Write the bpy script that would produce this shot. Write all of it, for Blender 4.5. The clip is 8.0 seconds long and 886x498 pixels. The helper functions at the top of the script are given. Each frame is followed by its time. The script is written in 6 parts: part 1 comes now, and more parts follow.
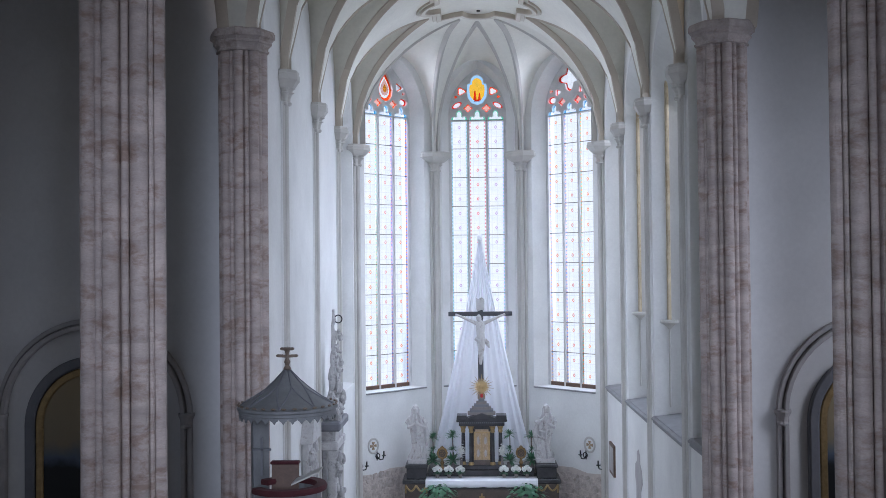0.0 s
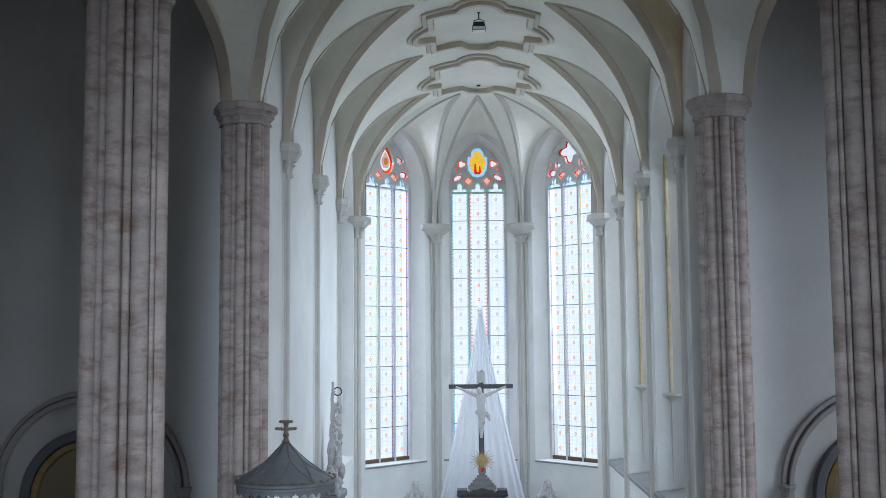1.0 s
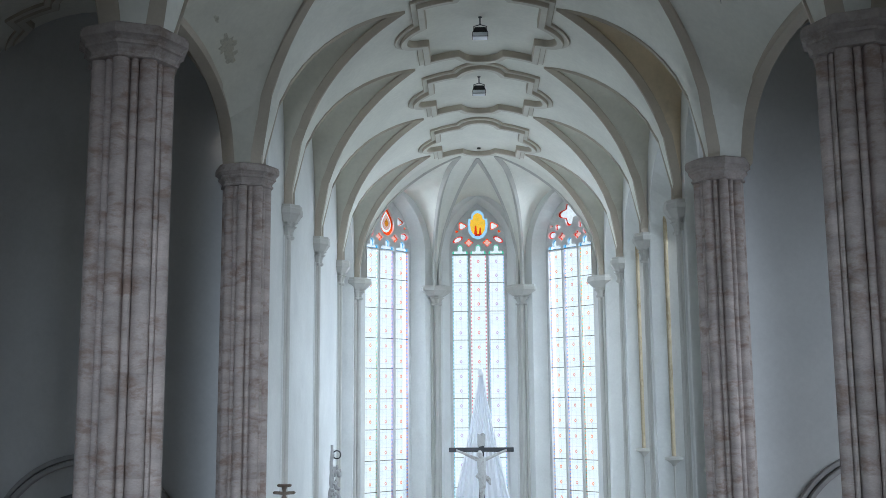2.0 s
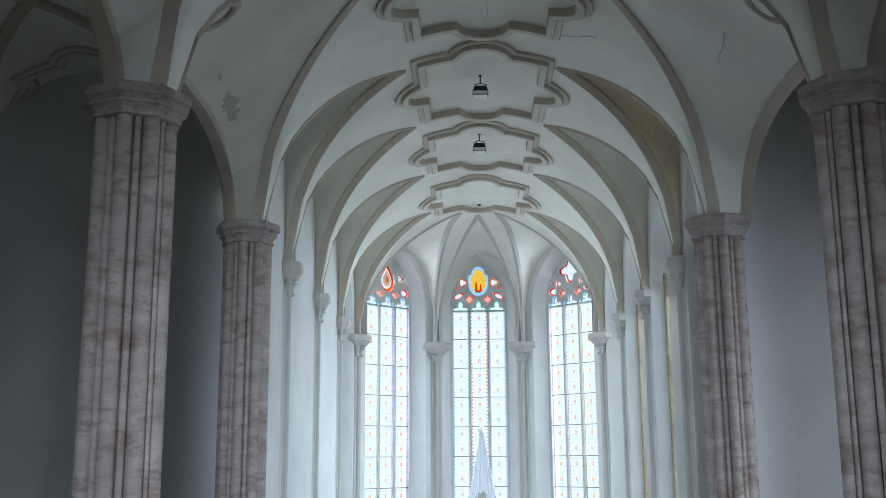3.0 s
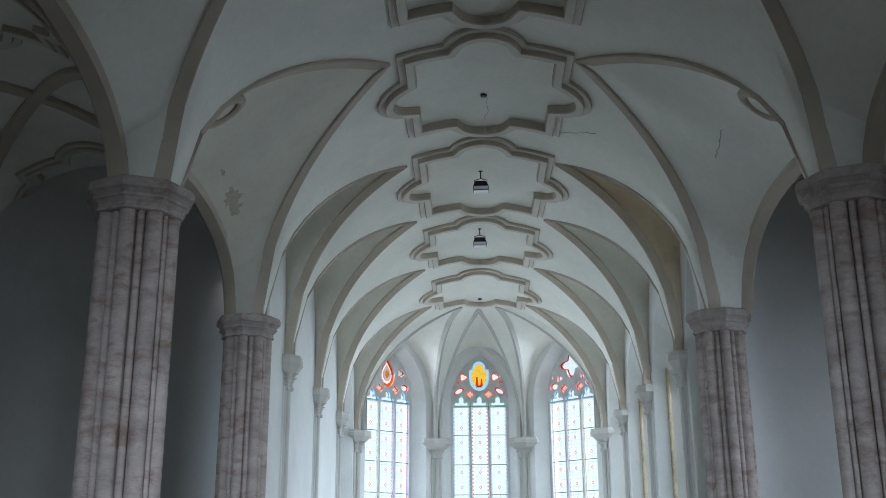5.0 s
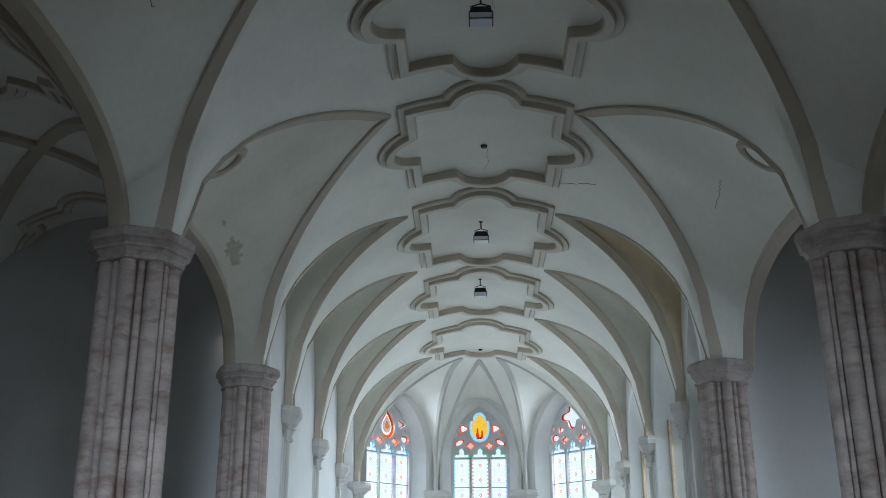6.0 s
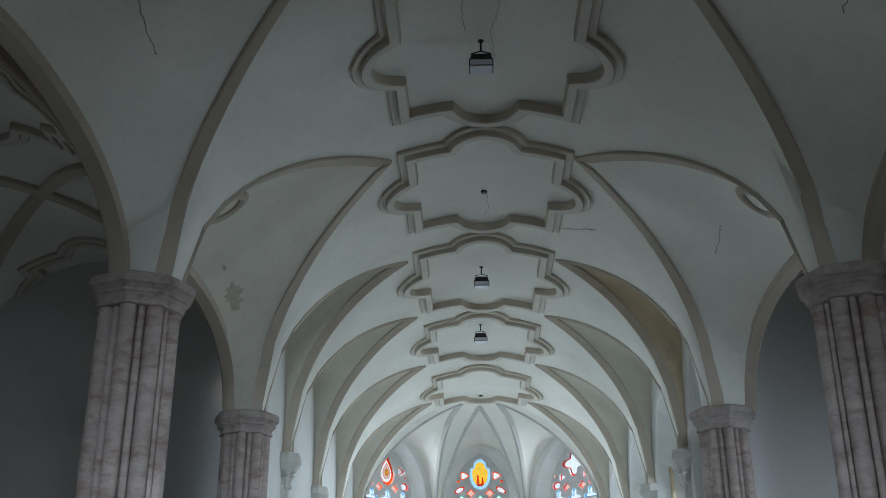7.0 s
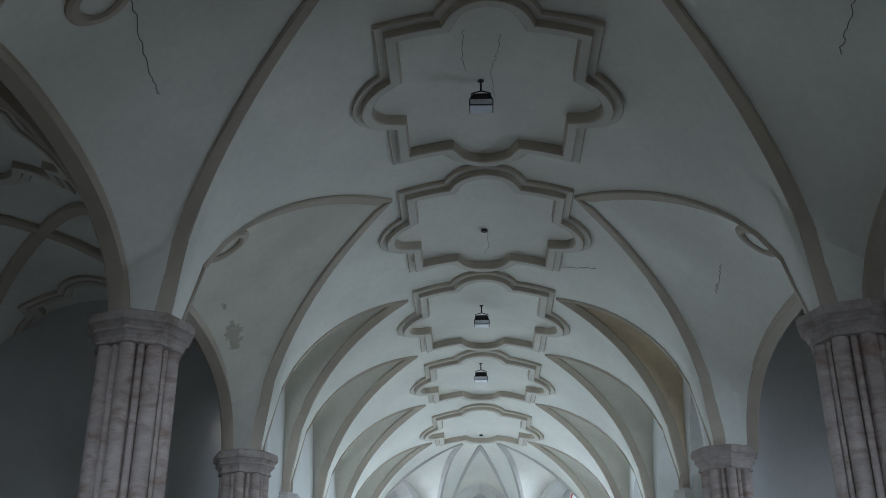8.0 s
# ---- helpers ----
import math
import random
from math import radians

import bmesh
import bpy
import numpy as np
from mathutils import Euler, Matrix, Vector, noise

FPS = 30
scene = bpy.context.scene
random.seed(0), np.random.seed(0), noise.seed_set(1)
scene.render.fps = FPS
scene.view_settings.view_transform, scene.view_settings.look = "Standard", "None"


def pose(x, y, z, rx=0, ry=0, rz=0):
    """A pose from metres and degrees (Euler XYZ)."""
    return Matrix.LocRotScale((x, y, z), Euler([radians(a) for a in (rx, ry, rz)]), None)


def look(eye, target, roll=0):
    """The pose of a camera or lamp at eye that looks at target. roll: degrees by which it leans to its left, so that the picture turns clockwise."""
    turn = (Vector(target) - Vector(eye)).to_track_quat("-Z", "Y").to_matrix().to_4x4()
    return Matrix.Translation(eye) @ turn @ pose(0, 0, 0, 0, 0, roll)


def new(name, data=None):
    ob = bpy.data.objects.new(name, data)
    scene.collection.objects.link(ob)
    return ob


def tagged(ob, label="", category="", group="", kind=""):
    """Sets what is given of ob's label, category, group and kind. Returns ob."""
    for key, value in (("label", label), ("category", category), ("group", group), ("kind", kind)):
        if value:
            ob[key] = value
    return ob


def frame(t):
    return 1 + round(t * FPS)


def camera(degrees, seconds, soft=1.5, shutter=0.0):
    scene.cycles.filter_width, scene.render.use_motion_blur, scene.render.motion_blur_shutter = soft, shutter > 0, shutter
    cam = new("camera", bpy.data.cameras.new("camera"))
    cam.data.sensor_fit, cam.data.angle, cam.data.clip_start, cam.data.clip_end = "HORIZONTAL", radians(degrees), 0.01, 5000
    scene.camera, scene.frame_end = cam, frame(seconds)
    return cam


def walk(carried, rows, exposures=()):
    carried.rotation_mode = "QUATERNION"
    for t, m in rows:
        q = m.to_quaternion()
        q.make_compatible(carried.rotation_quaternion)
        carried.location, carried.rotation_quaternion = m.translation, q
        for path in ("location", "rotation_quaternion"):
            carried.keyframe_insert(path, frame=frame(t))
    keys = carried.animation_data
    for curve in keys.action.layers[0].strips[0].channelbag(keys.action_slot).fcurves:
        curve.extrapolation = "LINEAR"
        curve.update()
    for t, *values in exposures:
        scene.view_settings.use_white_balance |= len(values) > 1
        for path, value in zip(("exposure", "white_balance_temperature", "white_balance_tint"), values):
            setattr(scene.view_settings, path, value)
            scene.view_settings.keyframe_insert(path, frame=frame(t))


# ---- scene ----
cam = camera(46.4, 8.0, soft=0.9)
EYE = (-0.25, 0.0, 9.2)
# seconds, yaw, pitch, roll of a tripod head that tilts upward
ROWS = [
    (0.0, 1.621, 0.992, -0.572), (0.5, 1.607, 2.938, -0.503), (1.0, 1.611, 4.973, -0.487), (1.5, 1.606, 6.694, -0.443),
    (3.0, 1.610, 11.521, -0.391), (3.5, 1.609, 12.785, -0.349), (4.0, 1.610, 14.136, -0.336), (4.5, 1.610, 15.380, -0.330),
    (6.0, 1.624, 19.519, -0.273), (6.5, 1.630, 20.756, -0.234), (7.0, 1.632, 22.027, -0.214), (7.5, 1.642, 23.093, -0.203),
    (8.0, 1.636, 24.166, -0.178),
]
walk(cam, [(t, pose(*EYE, 90 + pitch, 0, yaw) @ pose(0, 0, 0, 0, 0, roll)) for t, yaw, pitch, roll in ROWS],
     exposures=((0.0, 0.03, 6200, 18), (0.7, 0.0, 6290, 11), (1.5, 0.05, 6230, 6.5), (3.5, 0.12, 6190, 5), (7.0, 0.15, 6260, 4), (8.0, 0.18, 6060, 4.5)))

# ---- light: an overcast day outside the tall windows ----
world = bpy.data.worlds.new("overcast_sky")
scene.world = world
world.use_nodes = True
wn = world.node_tree
sky = wn.nodes.new("ShaderNodeTexSky")
sky.sky_type = "NISHITA"
sky.sun_disc = False
sky.sun_elevation, sky.sun_rotation = radians(42), radians(140)
sky.air_density, sky.dust_density, sky.ozone_density = 1.0, 3.0, 1.0
wn.nodes["Background"].inputs["Strength"].default_value = 0.15
wn.links.new(sky.outputs["Color"], wn.nodes["Background"].inputs["Color"])
sun = new("sun", bpy.data.lights.new("sun", "SUN"))
sun.data.energy, sun.data.angle, sun.data.color = 0.6, radians(20), (1.0, 0.96, 0.9)
sun.matrix_world = look((10, -20, 40), (0, 18, 5))


def window_light(name, place, target, w, h, watts, colour=(0.79, 0.90, 1.07), spread=180):
    """Daylight that enters by one opening."""
    lamp = bpy.data.lights.new(name, "AREA")
    lamp.shape, lamp.size, lamp.size_y, lamp.energy, lamp.color = "RECTANGLE", w, h, watts, colour
    lamp.spread = radians(spread)
    ob = new(name, lamp)
    ob.matrix_world = look(place, target)
    return ob


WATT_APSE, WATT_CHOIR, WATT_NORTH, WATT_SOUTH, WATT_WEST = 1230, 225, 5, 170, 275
SKY_GLOW = 1.06

# ---- materials ----
def material(name, colour, rough=0.8, metal=0.0, vary=0.15, scale=1.5, fine=30.0, bump=0.1, stain=None, stain_at=0.62, per_object=0.0,
             stretch=(1, 1, 1), stain_amount=0.7, stain_scale=0.6, warp=0.0):
    """A worn surface: broad patches, fine grain, stains, relief."""
    m = bpy.data.materials.new(name)
    m.use_nodes = True
    nt = m.node_tree
    N, L = nt.nodes, nt.links
    bsdf = N["Principled BSDF"]
    bsdf.inputs["Roughness"].default_value, bsdf.inputs["Metallic"].default_value = rough, metal
    geo = N.new("ShaderNodeNewGeometry")
    mp = N.new("ShaderNodeMapping")
    mp.inputs["Scale"].default_value = stretch
    L.new(geo.outputs["Position"], mp.inputs["Vector"])

    def noise_node(s, detail=6.0, r=0.6):
        n = N.new("ShaderNodeTexNoise")
        n.inputs["Scale"].default_value, n.inputs["Detail"].default_value, n.inputs["Roughness"].default_value = s, detail, r
        n.inputs["Distortion"].default_value = warp
        L.new(mp.outputs["Vector"], n.inputs["Vector"])
        return n

    def ramp(source, lo, hi, a, b):
        r = N.new("ShaderNodeValToRGB")
        r.color_ramp.elements[0].position, r.color_ramp.elements[1].position = lo, hi
        r.color_ramp.elements[0].color, r.color_ramp.elements[1].color = (a, a, a, 1), (b, b, b, 1)
        L.new(source, r.inputs["Fac"])
        return r.outputs["Color"]

    def mix(kind, fac, a, b):
        x = N.new("ShaderNodeMix")
        x.data_type, x.blend_type = "RGBA", kind
        for sock, val in ((x.inputs[0], fac), (x.inputs[6], a), (x.inputs[7], b)):
            if isinstance(val, bpy.types.NodeSocket):
                L.new(val, sock)
            elif isinstance(val, tuple):
                sock.default_value = (*val[:3], 1)
            else:
                sock.default_value = val
        return x.outputs[2]

    broad, grain = noise_node(scale), noise_node(fine, 4.0)
    c = mix("MULTIPLY", 1.0, tuple(colour), ramp(broad.outputs["Fac"], 0.25, 0.75, 1 - vary, 1 + vary * 0.4))
    c = mix("MULTIPLY", 1.0, c, ramp(grain.outputs["Fac"], 0.2, 0.8, 1 - vary * 0.45, 1.0 + vary * 0.25))
    if stain:
        sn = noise_node(stain_scale, 8.0, 0.7)
        f = ramp(sn.outputs["Fac"], stain_at, stain_at + 0.13, 0.0, stain_amount)
        c = mix("MIX", f, c, tuple(stain))
    if per_object:
        oi = N.new("ShaderNodeObjectInfo")
        c = mix("MULTIPLY", 1.0, c, ramp(oi.outputs["Random"], 0.0, 1.0, 1 - per_object, 1 + per_object * 0.3))
    L.new(c, bsdf.inputs["Base Color"])
    if bump:
        b = N.new("ShaderNodeBump")
        b.inputs["Strength"].default_value, b.inputs["Distance"].default_value = bump, 0.02
        L.new(grain.outputs["Fac"], b.inputs["Height"])
        L.new(b.outputs["Normal"], bsdf.inputs["Normal"])
    return m


PLASTER = material("white_plaster", (0.77, 0.775, 0.75), 0.9, vary=0.14, scale=0.6, fine=14, bump=0.15, stain=(0.58, 0.57, 0.52), stain_at=0.57, stain_amount=0.4, stain_scale=0.45)
VAULT = material("vault_plaster", (0.86, 0.85, 0.77), 0.9, vary=0.14, scale=0.45, fine=9, bump=0.1, stain=(0.55, 0.55, 0.48), stain_at=0.6, stain_amount=0.35, stain_scale=0.3)
# yellowish lunette plaster; its darker tone also carries the cells' shade
CELL = material("shaded_yellow_cell_plaster", (0.70, 0.675, 0.58), 0.9, vary=0.16, scale=0.5, fine=10, bump=0.12, stain=(0.47, 0.46, 0.38), stain_at=0.57, stain_amount=0.5, stain_scale=0.7)
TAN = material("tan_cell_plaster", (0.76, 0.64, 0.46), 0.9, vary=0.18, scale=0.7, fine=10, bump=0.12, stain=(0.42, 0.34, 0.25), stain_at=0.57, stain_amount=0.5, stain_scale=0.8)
AISLE = material("aisle_plaster", (0.66, 0.66, 0.65), 0.9, vary=0.12, scale=0.4, fine=12, bump=0.12, stain=(0.5, 0.5, 0.48), stain_at=0.58, stain_amount=0.4, stain_scale=0.3)
RIB = material("beige_stone_paint", (0.54, 0.475, 0.385), 0.85, vary=0.14, scale=1.2, fine=20, bump=0.12, stain=(0.37, 0.33, 0.28), stain_at=0.6, stain_amount=0.5)
FRAME_PAINT = material("pale_beige_frame_paint", (0.70, 0.67, 0.59), 0.85, vary=0.12, scale=1.0, fine=20, bump=0.12, stain=(0.5, 0.46, 0.4), stain_at=0.6, stain_amount=0.45)
SHAFT = material("pale_grey_stone", (0.56, 0.545, 0.505), 0.85, vary=0.14, scale=1.4, fine=22, bump=0.12)
PIER = material("pinkish_grey_pier_stone", (0.49, 0.415, 0.38), 0.75, vary=0.36, scale=1.8, fine=26, bump=0.25, stain=(0.22, 0.135, 0.095), stain_at=0.5,
                stain_amount=0.66, per_object=0.08, stretch=(1, 1, 2.3), stain_scale=2.0, warp=0.25)
CAPITAL = material("grey_capital_stone", (0.46, 0.4, 0.365), 0.8, vary=0.35, scale=3.0, fine=26, bump=0.25, stain=(0.17, 0.12, 0.09), stain_at=0.52, stain_amount=0.7, stain_scale=1.6)
TRACERY = material("grey_tracery_stone", (0.64, 0.64, 0.63), 0.85, vary=0.2, scale=2.5, fine=30, bump=0.15)
FLOOR = material("worn_stone_floor", (0.31, 0.29, 0.27), 0.7, vary=0.25, scale=0.8, fine=16)


# ---- mesh helpers ----
def link_mesh(name, bm, mat, parent=None, label="", smooth=False):
    me = bpy.data.meshes.new(name)
    bmesh.ops.recalc_face_normals(bm, faces=bm.faces)
    bm.to_mesh(me)
    bm.free()
    if smooth:
        me.polygons.foreach_set("use_smooth", [True] * len(me.polygons))
        me.set_sharp_from_angle(angle=radians(30))
    for one in (mat if isinstance(mat, (list, tuple)) else [mat]):
        me.materials.append(one)
    ob = new(name, me)
    if parent is not None:
        ob.parent = parent
    if label:
        ob["label"] = label
    return ob


def part(name, bm, mat, parent, label="", smooth=False):
    return link_mesh(name, bm, mat, parent, label, smooth)


def structure(name, bm, mat, label="", category="", smooth=False):
    return tagged(link_mesh(name, bm, mat, None, "", smooth), label, category, "", "structure")


def empty(name, place, label="", category="", group="", turn=0.0, kind=""):
    ob = new(name)
    ob.empty_display_size = 0.2
    ob.matrix_world = pose(*place, 0, 0, turn)
    return tagged(ob, label, category, group, kind)


def box(bm, x0, x1, y0, y1, z0, z1):
    v = [bm.verts.new(p) for p in ((x0, y0, z0), (x1, y0, z0), (x1, y1, z0), (x0, y1, z0), (x0, y0, z1), (x1, y0, z1), (x1, y1, z1), (x0, y1, z1))]
    for f in ((3, 2, 1, 0), (4, 5, 6, 7), (0, 1, 5, 4), (1, 2, 6, 5), (2, 3, 7, 6), (3, 0, 4, 7)):
        bm.faces.new([v[i] for i in f])
    return bm


def bevelled(bm, w=0.01):
    bmesh.ops.bevel(bm, geom=[e for e in bm.edges], offset=w, segments=1, affect="EDGES", clamp_overlap=True)
    return bm


def lathe(bm, profile, n=24, centre=(0, 0), close=True):
    """Turn (radius, z) pairs round an upright axis."""
    rings = [[bm.verts.new((centre[0] + r * math.cos(2 * math.pi * k / n), centre[1] + r * math.sin(2 * math.pi * k / n), z)) for k in range(n)] for r, z in profile]
    for a, b in zip(rings, rings[1:]):
        for k in range(n):
            bm.faces.new((a[k], a[(k + 1) % n], b[(k + 1) % n], b[k]))
    if close:
        bm.faces.new(rings[0][::-1])
        bm.faces.new(rings[-1])
    return bm


def loft(bm, rings, caps=True, closed=True):
    """Skin a row of rings of points that have equal counts."""
    R = [[bm.verts.new(p) for p in ring] for ring in rings]
    n = len(R[0])
    for a, b in zip(R, R[1:]):
        for k in range(n if closed else n - 1):
            bm.faces.new((a[k], a[(k + 1) % n], b[(k + 1) % n], b[k]))
    if caps and closed:
        bm.faces.new(R[0][::-1])
        bm.faces.new(R[-1])
    return bm


def sweep(bm, path, section, up, caps=True):
    """Carry a closed 2D section (side, out) along path; up(i) gives the 'out' direction."""
    path = [Vector(p) for p in path]
    rings = []
    for i, p in enumerate(path):
        t = (path[min(i + 1, len(path) - 1)] - path[max(i - 1, 0)]).normalized()
        o = Vector(up(i))
        o = (o - t * o.dot(t)).normalized()
        s = t.cross(o)
        rings.append([p + s * a + o * b for a, b in section])
    return loft(bm, rings, caps)


def tube(bm, path, r, n=8):
    sec = [(r * math.cos(2 * math.pi * k / n), r * math.sin(2 * math.pi * k / n)) for k in range(n)]
    return sweep(bm, path, sec, lambda i: (0.13, 0.31, 0.94), True)


def plate(bm, outer, holes, to3, depth):
    """A slab in the plane of to3(a, b, d) with holes through it, from d = 0 to d = depth."""
    for d in (0.0, depth):
        edges = []
        for loop in [outer] + holes:
            vs = [bm.verts.new(to3(a, b, d)) for a, b in loop]
            edges += [bm.edges.new((vs[i], vs[(i + 1) % len(vs)])) for i in range(len(vs))]
        bmesh.ops.triangle_fill(bm, use_beauty=True, use_dissolve=False, edges=edges)
    for loop in [outer] + holes:
        n = len(loop)
        a = [bm.verts.new(to3(*p, 0.0)) for p in loop]
        b = [bm.verts.new(to3(*p, depth)) for p in loop]
        for i in range(n):
            bm.faces.new((a[i], a[(i + 1) % n], b[(i + 1) % n], b[i]))
    bmesh.ops.remove_doubles(bm, verts=bm.verts, dist=1e-5)
    return bm


# ---- plan of the church (metres; y runs east along the nave) ----
P1, P2 = 13.2, 19.8                      # nave piers
SHAFTS = (23.1, 27.7, 32.4, 37.15)       # wall shafts of the choir
HALF = 4.5                               # half width of the choir
CORNER = (1.71, 39.94)                   # apse corner
SPRING, CROWN, SPAN = 13.8, 17.9, 4.35   # vault springing, crown, half span
SOUTH_OUT = 0.1                          # the south arcade stands this much further out
APEX_X = 1.66                            # where the lunette points end
EASTWALL = 20.3                          # east wall of the aisles
AISLE_X = 11.0


def barrel(x):
    return SPRING + (CROWN - SPRING) * math.sqrt(max(0.0, 1 - (x / SPAN) ** 2))


def arch_height(s, zs, za, p=2.0):
    return zs + (za - zs) * max(0.0, 1 - abs(s) ** p) ** (1 / p)


def pointed(hw, z0, zs, za, n=10, c=0.0):
    """Outline of a pointed window, from its lower left corner counterclockwise."""
    r = za - zs
    R = (r * r + hw * hw) / (2 * hw)
    top = math.asin(min(1.0, r / R))
    if r < hw:
        top = math.pi - top if R < hw and r < R * 0.999 and hw > R else top
    right = [(c + hw - R + R * math.cos(top * k / n), zs + R * math.sin(top * k / n)) for k in range(n + 1)]
    left = [(2 * c - a, b) for a, b in right[:-1]][::-1]
    return [(c - hw, z0), (c + hw, z0)] + right + left


def wall_panel(name, start, end, outward, z0, z1, thick, holes, mat, label, category="wall"):
    """An upright wall from start to end; holes are (front, inner, depth, blind) with outlines in (along, z)."""
    a, b = Vector((*start, 0)), Vector((*end, 0))
    L = (b - a).length
    e, o = (b - a).normalized(), Vector((*outward, 0)).normalized()

    def to3(u, z, d):
        q = a + e * u + o * d
        return (q.x, q.y, z)
    bm = bmesh.new()
    outer = [(0, z0), (L, z0), (L, z1), (0, z1)]

    def face(loops, d):
        edges = []
        for loop in loops:
            vs = [bm.verts.new(to3(u, z, d)) for u, z in loop]
            edges += [bm.edges.new((vs[i], vs[(i + 1) % len(vs)])) for i in range(len(vs))]
        bmesh.ops.triangle_fill(bm, use_beauty=True, use_dissolve=False, edges=edges)

    def skin(la, da, lb, db):
        va, vb = [bm.verts.new(to3(*p, da)) for p in la], [bm.verts.new(to3(*p, db)) for p in lb]
        for i in range(len(va)):
            bm.faces.new((va[i], va[(i + 1) % len(va)], vb[(i + 1) % len(va)], vb[i]))
    face([outer] + [h[0] for h in holes], 0.0)
    face([outer] + [h[1] for h in holes if not h[3]], thick)
    skin(outer, 0.0, outer, thick)
    for front, inner, depth, blind in holes:
        skin(front, 0.0, inner, depth)
        if blind:
            face([inner], depth)
        else:
            skin(inner, depth, inner, thick)
    bmesh.ops.remove_doubles(bm, verts=bm.verts, dist=1e-5)
    return structure(name, bm, mat, label, category)


# floor
structure("floor", box(bmesh.new(), -AISLE_X - 1, AISLE_X + 1, -9, 42, -0.4, 0.0), FLOOR, "worn grey stone church floor", "floor")

# choir and apse walls
choir_l = []
top = 18.6


def bay_hole(y0, y1, from_y, blind, sill=5.1, head=15.5):
    """A tall splayed recess between two wall shafts, measured along the wall from from_y."""
    m, h = (y0 + y1) / 2 - from_y, (y1 - y0) / 2
    return (pointed(h - 0.42, sill, head - 1.9, head, c=m), pointed(h - 0.75, sill + 0.14, head - 2.3, head - 0.7, c=m), 0.75, blind)


Y0 = EASTWALL + 0.8
SILLS = (5.4, 5.22, 5.06, 4.94)           # sill heights of the south recesses, from the nave eastward
right_holes = [bay_hole(Y0 - 0.35, SHAFTS[0], Y0, True, SILLS[0])] + [bay_hole(SHAFTS[j], SHAFTS[j + 1], Y0, False, SILLS[j + 1]) for j in range(3)]
wall_panel("wall_choir_south", (HALF, Y0), (HALF, SHAFTS[3]), (1, 0), 0, top, 1.1, right_holes, PLASTER, "white plastered choir wall with tall recessed windows")
wall_panel("wall_choir_north", (-HALF, Y0), (-HALF, SHAFTS[3]), (-1, 0), 0, top, 1.1, [bay_hole(SHAFTS[2], SHAFTS[3], Y0, False, 5.1)], PLASTER,
           "plain white plastered choir wall")
GLASS_D = 0.5
WIDEN = (1.14, 1.08, 1.14)                # breadth of the three apse windows
APSE = [((-HALF, SHAFTS[3]), (-CORNER[0], CORNER[1])), ((-CORNER[0], CORNER[1]), CORNER), (CORNER, (HALF, SHAFTS[3]))]
apse_frames = []
for k, (a, b) in enumerate(APSE):
    L = math.dist(a, b)
    ex, ey = (b[0] - a[0]) / L, (b[1] - a[1]) / L
    out = (-ey, ex)
    wide = WIDEN[k]
    hole = (pointed(1.30 * wide, 4.63, 14.9, 17.2, c=L / 2), pointed(1.05 * wide, 4.66, 15.1, 16.97, c=L / 2), GLASS_D, False)
    wall_panel("wall_apse_%d" % (k + 1), a, b, out, 0, top, 1.0, [hole], PLASTER, "white plastered apse wall with a tall pointed window")
    mid = ((a[0] + b[0]) / 2, (a[1] + b[1]) / 2)
    turn = math.degrees(math.atan2(ey, ex))
    apse_frames.append((mid, turn, out))
    if k == 1:
        window_light("apse_daylight", (mid[0], mid[1] + 3.2, 20.8), (mid[0], mid[1] - 7, 2.0), 4.6, 5.4, WATT_APSE * 1.9, spread=150)
    else:
        window_light("apse_daylight", (mid[0] + out[0] * 2.7, mid[1] + out[1] * 2.7, 11.0), (mid[0] - out[0] * 9, mid[1] - out[1] * 9, 6.0), 4.6, 16.0, WATT_APSE * 1.12, spread=120)
for sx, j in ((-1, 2), (1, 0), (1, 1), (1, 2)):
    m = (SHAFTS[j] + SHAFTS[j + 1]) / 2
    window_light("choir_daylight", (sx * (HALF + 2.6), m, 11.0), (-sx * 4, m, 0.5), 4.2, 13.0, WATT_CHOIR if sx > 0 else WATT_CHOIR * 0.12, spread=115)

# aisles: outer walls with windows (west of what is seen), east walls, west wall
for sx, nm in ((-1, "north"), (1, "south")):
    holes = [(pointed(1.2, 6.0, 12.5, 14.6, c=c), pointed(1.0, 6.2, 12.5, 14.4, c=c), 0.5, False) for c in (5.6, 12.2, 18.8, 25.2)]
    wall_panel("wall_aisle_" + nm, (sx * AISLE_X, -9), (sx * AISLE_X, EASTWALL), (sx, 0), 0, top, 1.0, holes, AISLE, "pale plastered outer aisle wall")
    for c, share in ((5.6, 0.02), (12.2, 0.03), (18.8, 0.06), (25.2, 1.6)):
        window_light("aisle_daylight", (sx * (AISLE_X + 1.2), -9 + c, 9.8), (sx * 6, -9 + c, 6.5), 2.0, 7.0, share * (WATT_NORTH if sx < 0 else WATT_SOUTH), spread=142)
    x0, x1 = (-AISLE_X, -HALF) if sx < 0 else (HALF, AISLE_X)
    structure("wall_aisle_east_" + nm, box(bmesh.new(), x0, x1, EASTWALL, EASTWALL + 0.8, 0, top), AISLE, "grey-white plastered end wall of an aisle", "wall")
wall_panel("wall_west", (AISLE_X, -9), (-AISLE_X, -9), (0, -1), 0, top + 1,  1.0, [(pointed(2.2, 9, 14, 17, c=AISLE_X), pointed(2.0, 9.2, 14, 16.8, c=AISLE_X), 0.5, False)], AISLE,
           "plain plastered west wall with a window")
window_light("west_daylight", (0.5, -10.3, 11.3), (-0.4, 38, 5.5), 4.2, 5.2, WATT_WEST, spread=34)


